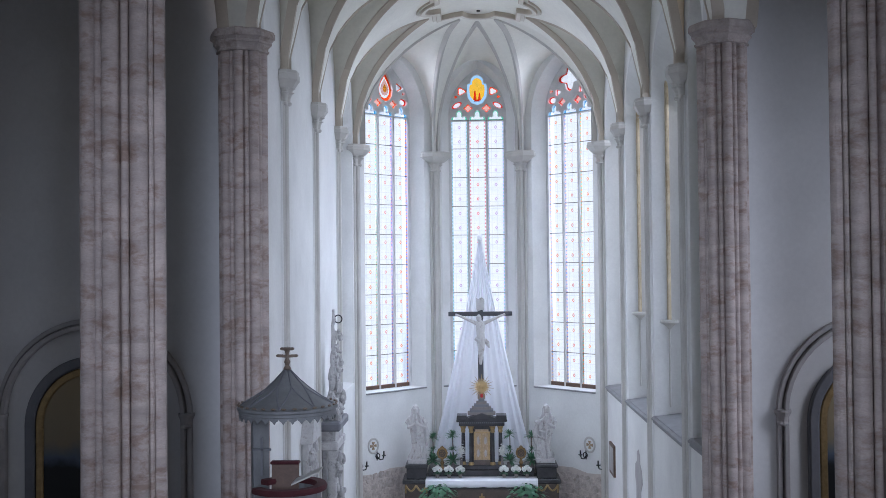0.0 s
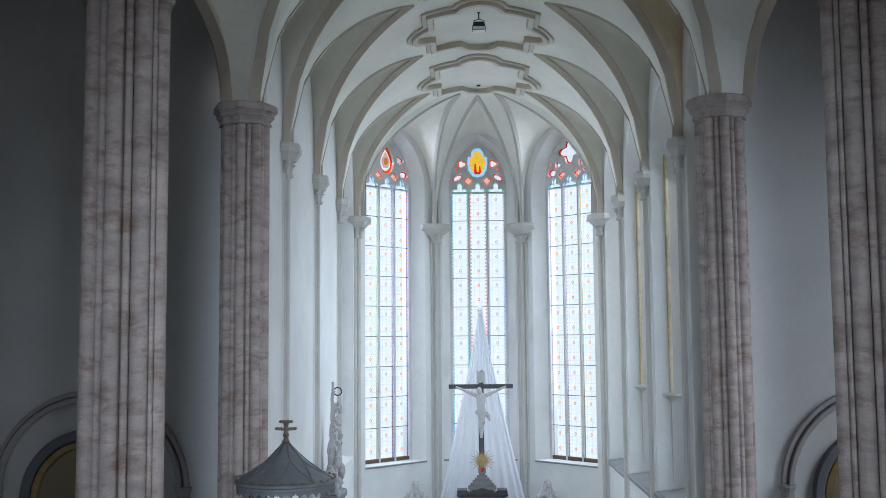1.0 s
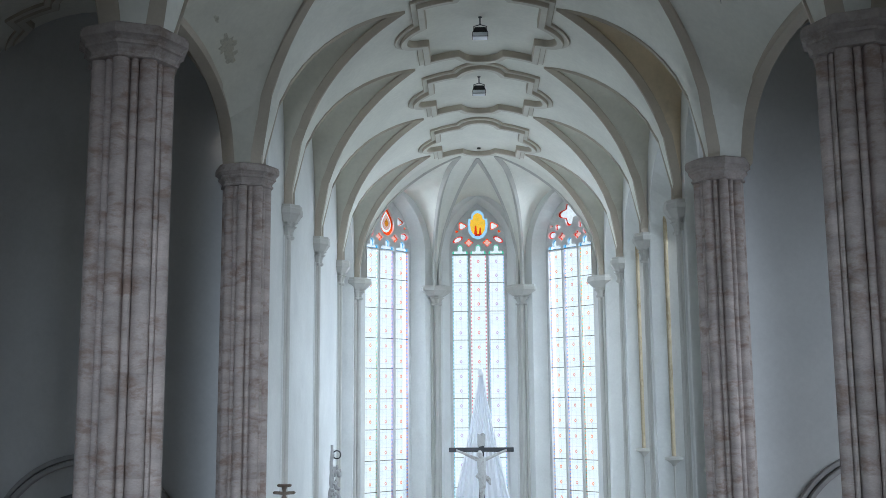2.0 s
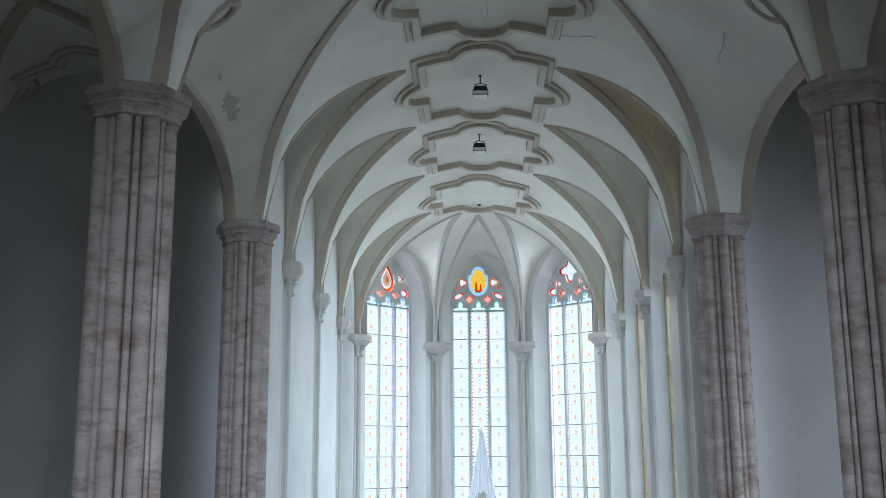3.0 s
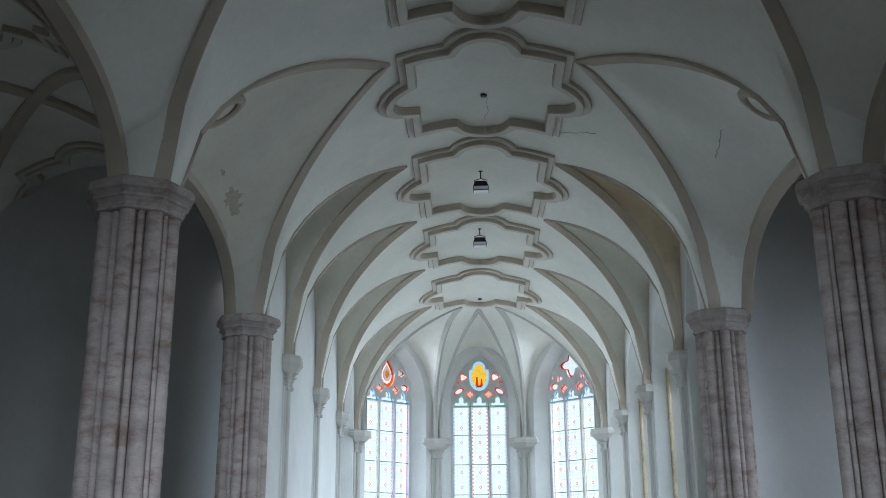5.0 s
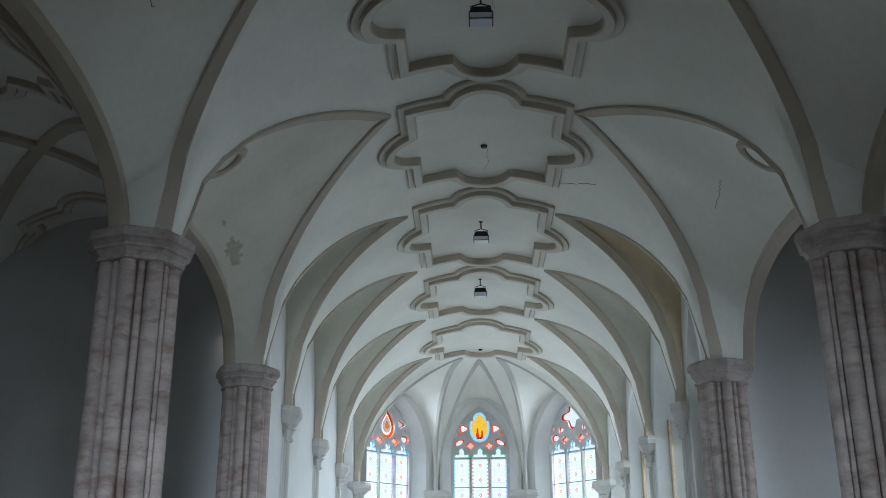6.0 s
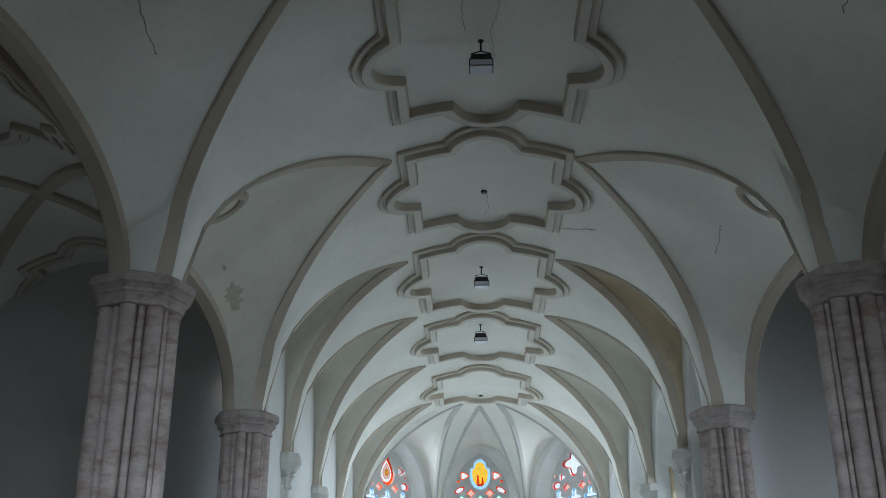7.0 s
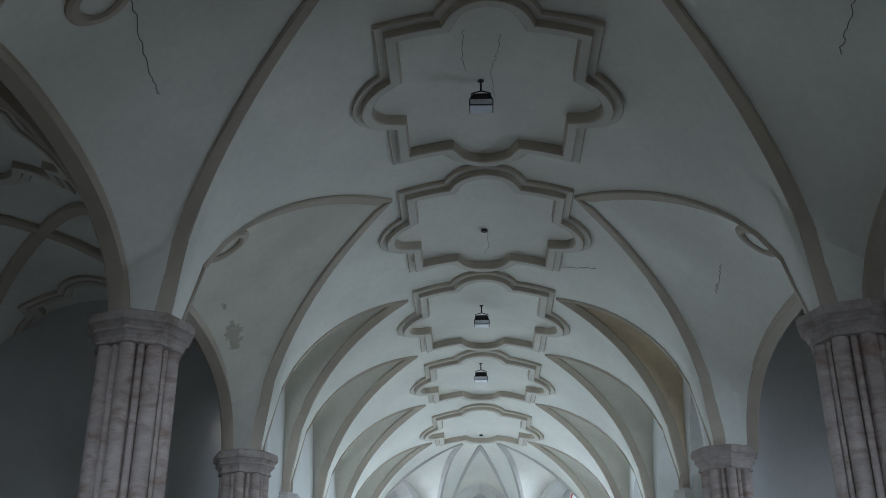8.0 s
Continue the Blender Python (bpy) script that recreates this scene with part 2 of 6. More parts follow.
# ---- vaults ----
RIB_SEC = [(-0.13, -0.06), (0.13, -0.06), (0.13, 0.05), (0.11, 0.08), (-0.11, 0.08), (-0.13, 0.05)]
BAYS = [(-6.6, 0.0), (0.0, 6.6), (6.6, P1), (P1, P2), (P2, SHAFTS[0]), (SHAFTS[0], SHAFTS[1]), (SHAFTS[1], SHAFTS[2]), (SHAFTS[2], SHAFTS[3])]
rib_lines = []                           # (points, directions into the cell, width, paint)


def grid_faces(bm, rows, slot=0):
    V = [[bm.verts.new(p) for p in r] for r in rows]
    for a, b in zip(V, V[1:]):
        for k in range(len(a) - 1):
            bm.faces.new((a[k], a[k + 1], b[k + 1], b[k])).material_index = slot


def groin_x(s):
    return APEX_X + (SPAN - APEX_X) * min(1.0, abs(s) / 0.93) ** 1.05


vault = bmesh.new()
for y0, y1 in BAYS:
    m, h = (y0 + y1) / 2, (y1 - y0) / 2
    nave = y1 <= P2 + 0.01
    zw0, zwa, pw = (13.8, 15.4, 2.3) if nave else (13.9, 16.9, 2.0)
    N = 28
    for sx in (-1, 1):
        web, cell, line = [], [], []
        more = SOUTH_OUT if nave and sx > 0 else 0.0
        wall_x = 4.9 + more if nave else HALF + 0.02
        for i in range(N + 1):
            s = -1 + 2 * i / N
            y = m + s * h
            xg = groin_x(s)
            shift = more * (xg - APEX_X) / (SPAN - APEX_X) * min(1.0, (P2 - y) / 1.6)
            web.append([(sx * (xg + shift) * u / 12, y, barrel(xg * u / 12)) for u in range(13)])
            zg, zw = barrel(xg), arch_height(min(1, abs(s) / 0.97), zw0, zwa, pw)
            cell.append([(sx * (xg + shift + (wall_x - xg - shift) * u / 8), y, zg + (zw - zg) * u / 8 + 0.5 * (1 - abs(s)) * (u / 8) * (1 - u / 8)) for u in range(9)])
            line.append((sx * (xg + shift), y, zg))
        grid_faces(vault, web)
        # slot 1 paints shade into the choir cells and the north P1-P2 cell
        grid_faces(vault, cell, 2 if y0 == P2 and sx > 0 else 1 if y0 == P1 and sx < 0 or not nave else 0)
        into = [Vector(c[1]) - Vector(c[0]) for c in cell]
        half_n = N // 2
        for ids in (range(half_n, -1, -1), range(half_n, N + 1)):
            ids = [i for i in ids if abs(line[i][1] - m) <= 0.95 * h]
            pts, side = [Vector(line[i]) for i in ids], [into[i] for i in ids]
            pts.append(Vector((pts[-1].x, pts[-1].y, 13.75 if nave else 13.5)))
            side.append(side[-1])
            rib_lines.append((pts, side, 0.18 if nave else 0.17, RIB))
bmesh.ops.remove_doubles(vault, verts=vault.verts, dist=1e-4)

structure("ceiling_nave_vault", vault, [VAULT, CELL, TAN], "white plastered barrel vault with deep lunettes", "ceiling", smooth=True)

# apse vault: a half dome cut by three lunettes
vault = bmesh.new()
HUB = Vector((0, 35.2, CROWN))


def apse_point(wx, wy, u, foot):
    d = SPRING + (CROWN - SPRING) * math.sqrt(max(0.0, 1 - (u * foot) ** 2))
    return (HUB.x + (wx - HUB.x) * u, HUB.y + (wy - HUB.y) * u, d)


for k, (a, b) in enumerate(APSE):
    ua = 0.2
    N = 32
    web, cell, line = [], [], []
    for i in range(N + 1):
        s = -1 + 2 * i / N
        wx, wy = a[0] + (b[0] - a[0]) * (s + 1) / 2, a[1] + (b[1] - a[1]) * (s + 1) / 2
        ug = ua + (0.965 - ua) * min(1.0, abs(s) / 0.96) ** 1.9
        foot = 1 / 0.965
        web.append([apse_point(wx, wy, ug * u / 12, foot) for u in range(13)])
        g = Vector(apse_point(wx, wy, ug, foot))
        w = Vector((wx, wy, arch_height(min(1, abs(s) / 0.97), 13.9, 17.2, 2.2)))
        cell.append([tuple(g.lerp(w, u / 8)) for u in range(9)])
        line.append(tuple(g))
    grid_faces(vault, web)
    grid_faces(vault, cell)
    into = [Vector(c[1]) - Vector(c[0]) for c in cell]
    for ids in (range(N // 2, 0, -1), range(N // 2, N)):
        pts, side = [Vector(line[i]) for i in ids], [into[i] for i in ids]
        rib_lines.append((pts + [Vector((pts[-1].x, pts[-1].y, 13.45))], side + [side[-1]], 0.16, SHAFT))
# closing strips between the last choir bay and the half dome
for sx in (-1, 1):
    rows = []
    for i in range(13):
        x = sx * SPAN * i / 12
        p = Vector((x, SHAFTS[3], barrel(x)))
        q = Vector(apse_point(sx * HALF, SHAFTS[3], 0.965 * i / 12, 1 / 0.965))
        rows.append([tuple(p.lerp(q, u / 6)) for u in range(7)])
    grid_faces(vault, rows)
bmesh.ops.remove_doubles(vault, verts=vault.verts, dist=1e-4)
structure("ceiling_apse_vault", vault, VAULT, "white plastered half dome over the apse", "ceiling", smooth=True)


def rib_band(pts, side, width):
    """A flat rib on the cell's side of a groin; it runs from the point of the lunette down, mitred there."""
    rings, far = [], 0.0
    for i, p in enumerate(pts):
        far += (p - pts[i - 1]).length if i else 0.0
        t = (pts[min(i + 1, len(pts) - 1)] - pts[max(i - 1, 0)]).normalized()
        c = (side[i] - t * side[i].dot(t)).normalized()
        n = t.cross(c)
        if n.dot(Vector((0, min(p.y, HUB.y), SPRING - 1)) - p) < 0:
            n = -n
        w = max(0.03, min(width, far * 1.05))
        rings.append([p + c * a + n * b for a, b in ((-0.035, -0.05), (-0.035, 0.03), (-0.015, 0.05), (w - 0.02, 0.05), (w, 0.03), (w, -0.06))])
    return loft(bmesh.new(), rings)


for pts, side, width, paint in rib_lines:
    structure("trim_vault_rib", rib_band(pts, side, width), paint, "beige painted stone rib of the vault", "vault rib", smooth=True)

def vault_height(x, y):
    """Height of the nave vault, barrel or cell, over a plan point."""
    for y0, y1 in BAYS[:4]:
        s = (y - (y0 + y1) / 2) / ((y1 - y0) / 2)
        if abs(s) <= 1:
            xg = groin_x(s)
            if abs(x) <= xg:
                return barrel(x)
            u = (abs(x) - xg) / (4.9 - xg)
            return barrel(xg) + (arch_height(min(1, abs(s) / 0.97), 13.8, 15.4, 2.3) - barrel(xg)) * u + 0.5 * (1 - abs(s)) * u * (1 - u)
    return barrel(x)


# aisle vaults: groined bays
AISLE_BAYS = ((-6.6, 0.0), (0.0, 6.6), (6.6, P1), (P1, EASTWALL + 0.1))


def aisle_height(x, y):
    """Height of the aisle vault at (distance from the axis, y)."""
    f = math.sqrt(max(0.0, 1 - ((abs(x) - 8.0) / 3.0) ** 2))
    for y0, y1 in AISLE_BAYS:
        if y0 <= y <= y1:
            g = math.sqrt(max(0.0, 1 - ((y - (y0 + y1) / 2) / ((y1 - y0) / 2)) ** 2))
            return 13.8 + 3.45 * max(f, g)
    return 13.8 + 3.45 * f


for sx, nm in ((-1, "north"), (1, "south")):
    bm = bmesh.new()
    for y0, y1 in ((-9.0, -6.6),) + AISLE_BAYS:
        m, h = (y0 + y1) / 2, (y1 - y0) / 2
        grid_faces(bm, [[(sx * (8.0 - 3.0 * math.cos(math.pi * i / 32)), m - h * math.cos(math.pi * j / 32), aisle_height(8.0 - 3.0 * math.cos(math.pi * i / 32), m - h * math.cos(math.pi * j / 32))) for j in range(33)] for i in range(33)])
    bmesh.ops.remove_doubles(bm, verts=bm.verts, dist=1e-4)
    structure("ceiling_aisle_vault_" + nm, bm, VAULT, "grey-white plastered groined aisle vault", "ceiling", smooth=True)
    for y0, y1 in AISLE_BAYS[1:]:
        m, h = (y0 + y1) / 2, (y1 - y0) / 2
        for way in (-1, 1):
            pts = [Vector((sx * (8.0 - 3.0 * math.cos(math.pi * i / 24)), m - way * h * math.cos(math.pi * i / 24), 13.8 + 3.45 * math.sin(math.pi * i / 24))) for i in range(25)]
            bm = sweep(bmesh.new(), pts, RIB_SEC, lambda i: (sx * 8.0 - pts[i].x, 0, 13.0 - pts[i].z))
            structure("trim_aisle_rib", bm, RIB, "beige painted stone rib of an aisle vault", "vault rib", smooth=True)

# arcade walls with their flat arches
for sx in (-1, 1):
    for n, (y0, y1) in enumerate(((-6.6, 0.0), (0.0, 6.6), (6.6, P1), (P1, P2 + 0.2))):
        m, h = (y0 + y1) / 2, (y1 - y0) / 2
        bm = bmesh.new()
        rows = []
        K = 32
        for i in range(K + 1):
            s = -1 + 2 * i / K
            z = arch_height(min(1, abs(s) / 0.97), 13.8, 15.38, 2.3)
            y = m + s * h
            out = 4.88 if sx < 0 else 4.88 + SOUTH_OUT
            rows.append([(sx * (out + d), y, top_z) for d, top_z in ((0, z + 0.5), (0, z - 0.02), (0.04, z - 0.08), (0.26, z - 0.08), (0.3, z - 0.02), (0.3, 18.0))])
        grid_faces(bm, rows)
        structure("wall_arcade_arch", bm, RIB, "beige painted arcade arch between two piers", "arch", smooth=True)


# ---- piers ----
def pier_ring(r, n=192):
    """Plan of a clustered pier: eight large rolls with slim fillets between them."""
    pts = []
    for k in range(n):
        a = 2 * math.pi * k / n
        best = 0.372
        for j in range(8):
            t = j * math.pi / 4
            for dist, rad, off in ((0.452, 0.107, 0.0), (0.44, 0.05, math.pi / 8)):
                c = math.cos(a - t - off)
                q = dist * dist * c * c - dist * dist + rad * rad
                if q >= 0 and c > 0:
                    best = max(best, dist * c + math.sqrt(q))
        pts.append((best * r * math.cos(a), best * r * math.sin(a)))
    return pts


def drum_mesh(h, r):
    bm = bmesh.new()
    ring = pier_ring(r)
    loft(bm, [[(x * f, y * f, z) for x, y in ring] for f, z in ((0.993, 0.0), (1.0, 0.006), (1.0, h - 0.006), (0.993, h))])
    bmesh.ops.recalc_face_normals(bm, faces=bm.faces)
    me = bpy.data.meshes.new("drum")
    bm.to_mesh(me)
    bm.free()
    me.materials.append(PIER)
    me.polygons.foreach_set("use_smooth", [True] * len(me.polygons))
    me.set_sharp_from_angle(angle=radians(38))
    return me


def octagon(r, turn=0.0):
    return [(r / math.cos(math.pi / 8) * math.cos(math.pi / 8 + turn + k * math.pi / 4), r / math.cos(math.pi / 8) * math.sin(math.pi / 8 + turn + k * math.pi / 4)) for k in range(8)]


def pier(place, cap_z, r, label):
    ob = empty("pier", (*place, 0), label, "pier", "piers of the nave", kind="structure")
    heights = (0.62, 0.5, 0.71, 0.56)
    meshes = [drum_mesh(h, r) for h in heights]
    z, k = 0.0, 0
    while z < cap_z - 0.03:
        h = heights[k % 4]
        d = new("drum", meshes[k % 4])
        d.parent = ob
        d.location = (0, 0, z)
        if z + h > cap_z:
            d.scale = (1, 1, (cap_z + 0.03 - z) / h)
        z += h
        k += 1
    bm = bmesh.new()
    prof = ((0.96, 0.0), (1.03, 0.012), (1.03, 0.045), (0.98, 0.055), (1.0, 0.1), (1.08, 0.15), (1.14, 0.165), (1.14, 0.2), (1.1, 0.21), (1.17, 0.25), (1.26, 0.275), (1.26, 0.37), (1.23, 0.375), (1.23, 0.40), (1.17, 0.425))
    loft(bm, [[(x, y, z) for x, y in octagon(0.56 * r * f * 0.97, math.pi / 8)] for f, z in prof])
    cap = part("capital", bm, CAPITAL, ob, "weathered grey moulded octagonal capital")
    cap.location = (0, 0, cap_z)
    return ob


for sx in (-1, 1):
    for y in (0.0, 6.6, P1):
        pier((-4.75 if sx < 0 else 4.85, y), 13.62, 1.0, "tall clustered nave pier of weathered pinkish stone")
    pier((-4.67 if sx < 0 else 4.57, P2 + 0.1), 13.36, 0.86, "clustered half pier of weathered grey stone at the choir arch")


# ---- more materials ----
DARK_MARBLE = material("dark_marble", (0.05, 0.05, 0.054), 0.26, vary=0.5, scale=3, fine=25, bump=0.05, stain=(0.12, 0.1, 0.095), stain_at=0.6)
BROWN_MARBLE = material("brown_marble", (0.10, 0.075, 0.06), 0.35, vary=0.5, scale=4, fine=20, bump=0.05)
GOLD = material("worn_gilding", (0.44, 0.31, 0.15), 0.42, 0.8, vary=0.35, scale=9, fine=50, bump=0.3)
OLD_GOLD = material("dark_old_gilding", (0.34, 0.22, 0.1), 0.45, 0.6, vary=0.6, scale=14, fine=60, bump=0.5)
GILT_DOOR = material("gilt_relief", (0.46, 0.34, 0.22), 0.45, 0.6, vary=0.4, scale=10, fine=40, bump=0.6)
STATUE = material("white_statue_stone", (0.57, 0.56, 0.55), 0.7, vary=0.3, scale=5, fine=40, bump=0.25, stain=(0.19, 0.165, 0.14), stain_at=0.52, stain_amount=0.7, stain_scale=5)
LINEN = material("white_linen", (0.86, 0.87, 0.9), 0.9, vary=0.06, scale=3, fine=60, bump=0.1)
LEAF = material("green_leaf", (0.08, 0.23, 0.12), 0.5, vary=0.5, scale=6, fine=30, bump=0.1)
PETAL = material("white_petals", (0.85, 0.86, 0.82), 0.7, vary=0.15, scale=12, fine=60, bump=0.1)
CLAY = material("grey_pot", (0.23, 0.2, 0.19), 0.7, vary=0.2, scale=8)
PULPIT = material("grey_painted_wood", (0.18, 0.187, 0.19), 0.55, vary=0.25, scale=3, fine=30, bump=0.12)
PULPIT_TRIM = material("dull_bronze_trim", (0.22, 0.17, 0.13), 0.5, 0.4, vary=0.35, scale=8, fine=40, bump=0.3)
VELVET = material("dark_red_velvet", (0.07, 0.012, 0.016), 0.85, vary=0.3, scale=6, fine=60, bump=0.2)
WOOD = material("brown_wood", (0.13, 0.075, 0.05), 0.55, vary=0.35, scale=3, fine=24, bump=0.15)
IRON = material("black_iron", (0.03, 0.03, 0.032), 0.45, 0.7, vary=0.2, scale=6)
BLACK_PAINT = material("black_cross_paint", (0.035, 0.038, 0.045), 0.5, vary=0.3, scale=4)
MONUMENT = material("weathered_monument_stone", (0.52, 0.51, 0.50), 0.8, vary=0.35, scale=4, fine=26, bump=0.4, stain=(0.13, 0.125, 0.125), stain_at=0.52, stain_amount=0.75, stain_scale=4)
RUBBLE = material("bare_rubble_stone", (0.60, 0.53, 0.475), 0.9, vary=0.45, scale=5, fine=16, bump=0.9, per_object=0.12, stain=(0.3, 0.24, 0.2), stain_at=0.56, stain_scale=3)
MORTAR = material("lime_mortar", (0.6, 0.53, 0.475), 0.95, vary=0.25, scale=3, fine=24, bump=0.4)
# daylight on the window reveals, put into a yellow base colour; brown stains
REVEAL_YELLOW = material("lit_reveal_yellow", (0.62, 0.52, 0.36), 0.85, vary=0.3, scale=1.5, fine=14, bump=0.2, stain=(0.3, 0.2, 0.1), stain_at=0.55, stain_scale=1.8)
GREY_FRAME = material("dark_grey_moulding", (0.16, 0.165, 0.18), 0.6, vary=0.2, scale=2, fine=22)
NICHE = material("grey_niche_moulding", (0.44, 0.42, 0.41), 0.8, vary=0.2, scale=2, fine=22, bump=0.15)
RED_GLASS = material("red_lamp_glass", (0.5, 0.02, 0.02), 0.15, vary=0.1)
SILL = material("grey_sill_stone", (0.26, 0.26, 0.265), 0.8, vary=0.2, scale=2, fine=24, bump=0.15)
LEAD = material("lead_bar", (0.05, 0.055, 0.06), 0.6, 0.3, vary=0.2)


def painting_material():
    """An old dark landscape in oils: brown ground and trees under a yellowed sky."""
    m = bpy.data.materials.new("old_landscape_painting")
    m.use_nodes = True
    N, L = m.node_tree.nodes, m.node_tree.links
    co = N.new("ShaderNodeTexCoord")
    sep = N.new("ShaderNodeSeparateXYZ")
    L.new(co.outputs["Object"], sep.inputs[0])
    n = N.new("ShaderNodeTexNoise")
    n.inputs["Scale"].default_value, n.inputs["Detail"].default_value = 1.6, 7
    L.new(co.outputs["Object"], n.inputs["Vector"])
    add = N.new("ShaderNodeMath")
    add.operation = "MULTIPLY_ADD"
    L.new(n.outputs["Fac"], add.inputs[0])
    add.inputs[1].default_value = 0.9
    L.new(sep.outputs["Z"], add.inputs[2])
    r = N.new("ShaderNodeValToRGB")
    e = r.color_ramp.elements
    e[0].position, e[0].color = 0.1, (0.006, 0.007, 0.008, 1)
    e[1].position, e[1].color = 0.85, (0.34, 0.265, 0.15, 1)
    for p, c in ((0.42, (0.008, 0.01, 0.012, 1)), (0.47, (0.09, 0.12, 0.17, 1)), (0.55, (0.24, 0.2, 0.13, 1))):
        x = e.new(p)
        x.color = c
    mp = N.new("ShaderNodeMapRange")
    mp.inputs["From Min"].default_value, mp.inputs["From Max"].default_value = -1.32, 3.48
    L.new(add.outputs[0], mp.inputs["Value"])
    L.new(mp.outputs["Result"], r.inputs["Fac"])
    L.new(r.outputs["Color"], N["Principled BSDF"].inputs["Base Color"])
    N["Principled BSDF"].inputs["Roughness"].default_value = 0.4
    return m


PAINTING = painting_material()


def stained(name, colour):
    m = bpy.data.materials.new(name)
    m.use_nodes = True
    N, L = m.node_tree.nodes, m.node_tree.links
    N.remove(N["Principled BSDF"])
    t, g, x = N.new("ShaderNodeBsdfTransparent"), N.new("ShaderNodeBsdfGlossy"), N.new("ShaderNodeMixShader")
    g.inputs["Roughness"].default_value, x.inputs[0].default_value = 0.5, 0.02
    no = N.new("ShaderNodeTexNoise")
    no.inputs["Scale"].default_value = 7
    geo = N.new("ShaderNodeNewGeometry")
    L.new(geo.outputs["Position"], no.inputs["Vector"])
    mx = N.new("ShaderNodeMix")
    mx.data_type = "RGBA"
    L.new(no.outputs["Fac"], mx.inputs[0])
    mx.inputs[6].default_value, mx.inputs[7].default_value = (*colour, 1), (*[min(1, c * 0.75 + 0.12) for c in colour], 1)
    L.new(mx.outputs[2], t.inputs["Color"])
    L.new(t.outputs[0], x.inputs[1])
    L.new(g.outputs[0], x.inputs[2])
    L.new(x.outputs[0], N["Material Output"].inputs["Surface"])
    return m


def quarry_glass(name, edge_a, edge_b, motif, width):
    """Clear leaded glass with a coloured border of small pieces and lozenge ornaments down the middle."""
    m = bpy.data.materials.new(name)
    m.use_nodes = True
    N, L = m.node_tree.nodes, m.node_tree.links
    N.remove(N["Principled BSDF"])

    def val(op, a, b=0.0, c=0.0):
        n = N.new("ShaderNodeMath")
        n.operation = op
        for i, v in enumerate((a, b, c)):
            if isinstance(v, bpy.types.NodeSocket):
                L.new(v, n.inputs[i])
            else:
                n.inputs[i].default_value = v
        return n.outputs[0]

    def mix(f, a, b):
        x = N.new("ShaderNodeMix")
        x.data_type = "RGBA"
        L.new(f, x.inputs[0])
        for sock, v in ((x.inputs[6], a), (x.inputs[7], b)):
            if isinstance(v, bpy.types.NodeSocket):
                L.new(v, sock)
            else:
                sock.default_value = (*v, 1)
        return x.outputs[2]
    co, sep = N.new("ShaderNodeTexCoord"), N.new("ShaderNodeSeparateXYZ")
    L.new(co.outputs["Object"], sep.inputs[0])
    ax = val("ABSOLUTE", sep.outputs["X"])
    z = sep.outputs["Z"]
    border = val("GREATER_THAN", ax, width / 2 - 0.036)
    steps = val("GREATER_THAN", val("FRACT", val("MULTIPLY", z, 7.0)), 0.45)
    zz = val("ABSOLUTE", val("SUBTRACT", val("FRACT", val("ADD", val("MULTIPLY", z, 1 / 0.56), 0.0)), 0.5))
    dist = val("ADD", val("MULTIPLY", ax, 1 / 0.05), val("MULTIPLY", zz, 0.56 / 0.07))
    ring = val("MULTIPLY", val("LESS_THAN", dist, 1.05), val("GREATER_THAN", dist, 0.6))
    no = N.new("ShaderNodeTexNoise")
    no.inputs["Scale"].default_value, no.inputs["Detail"].default_value = 3.0, 5
    L.new(co.outputs["Object"], no.inputs["Vector"])
    clear = mix(no.outputs["Fac"], (0.87, 0.92, 0.97), (0.99, 0.99, 1.0))
    # leading in small panes
    lead_x = val("LESS_THAN", val("ABSOLUTE", val("SUBTRACT", val("FRACT", val("MULTIPLY", val("ADD", sep.outputs["X"], 5.0), 1 / 0.19)), 0.5)), 0.018)
    lead_z = val("LESS_THAN", val("ABSOLUTE", val("SUBTRACT", val("FRACT", val("MULTIPLY", val("ADD", z, 5.0), 1 / 0.28)), 0.5)), 0.014)
    col = mix(val("MULTIPLY", val("MAXIMUM", lead_x, lead_z), 0.28), clear, (0.55, 0.58, 0.62))
    col = mix(border, col, mix(steps, edge_a, edge_b))
    col = mix(ring, col, motif)
    t, g, x = N.new("ShaderNodeBsdfTransparent"), N.new("ShaderNodeBsdfGlossy"), N.new("ShaderNodeMixShader")
    g.inputs["Roughness"].default_value, x.inputs[0].default_value = 0.5, 0.02
    L.new(col, t.inputs["Color"])
    L.new(t.outputs[0], x.inputs[1])
    L.new(g.outputs[0], x.inputs[2])
    L.new(x.outputs[0], N["Material Output"].inputs["Surface"])
    return m


def sky_glow():
    m = bpy.data.materials.new("bright_overcast_sky")
    m.use_nodes = True
    N, L = m.node_tree.nodes, m.node_tree.links
    N.remove(N["Principled BSDF"])
    e = N.new("ShaderNodeEmission")
    e.inputs["Color"].default_value, e.inputs["Strength"].default_value = (0.93, 0.975, 1.0, 1), SKY_GLOW
    L.new(e.outputs[0], N["Material Output"].inputs["Surface"])
    return m


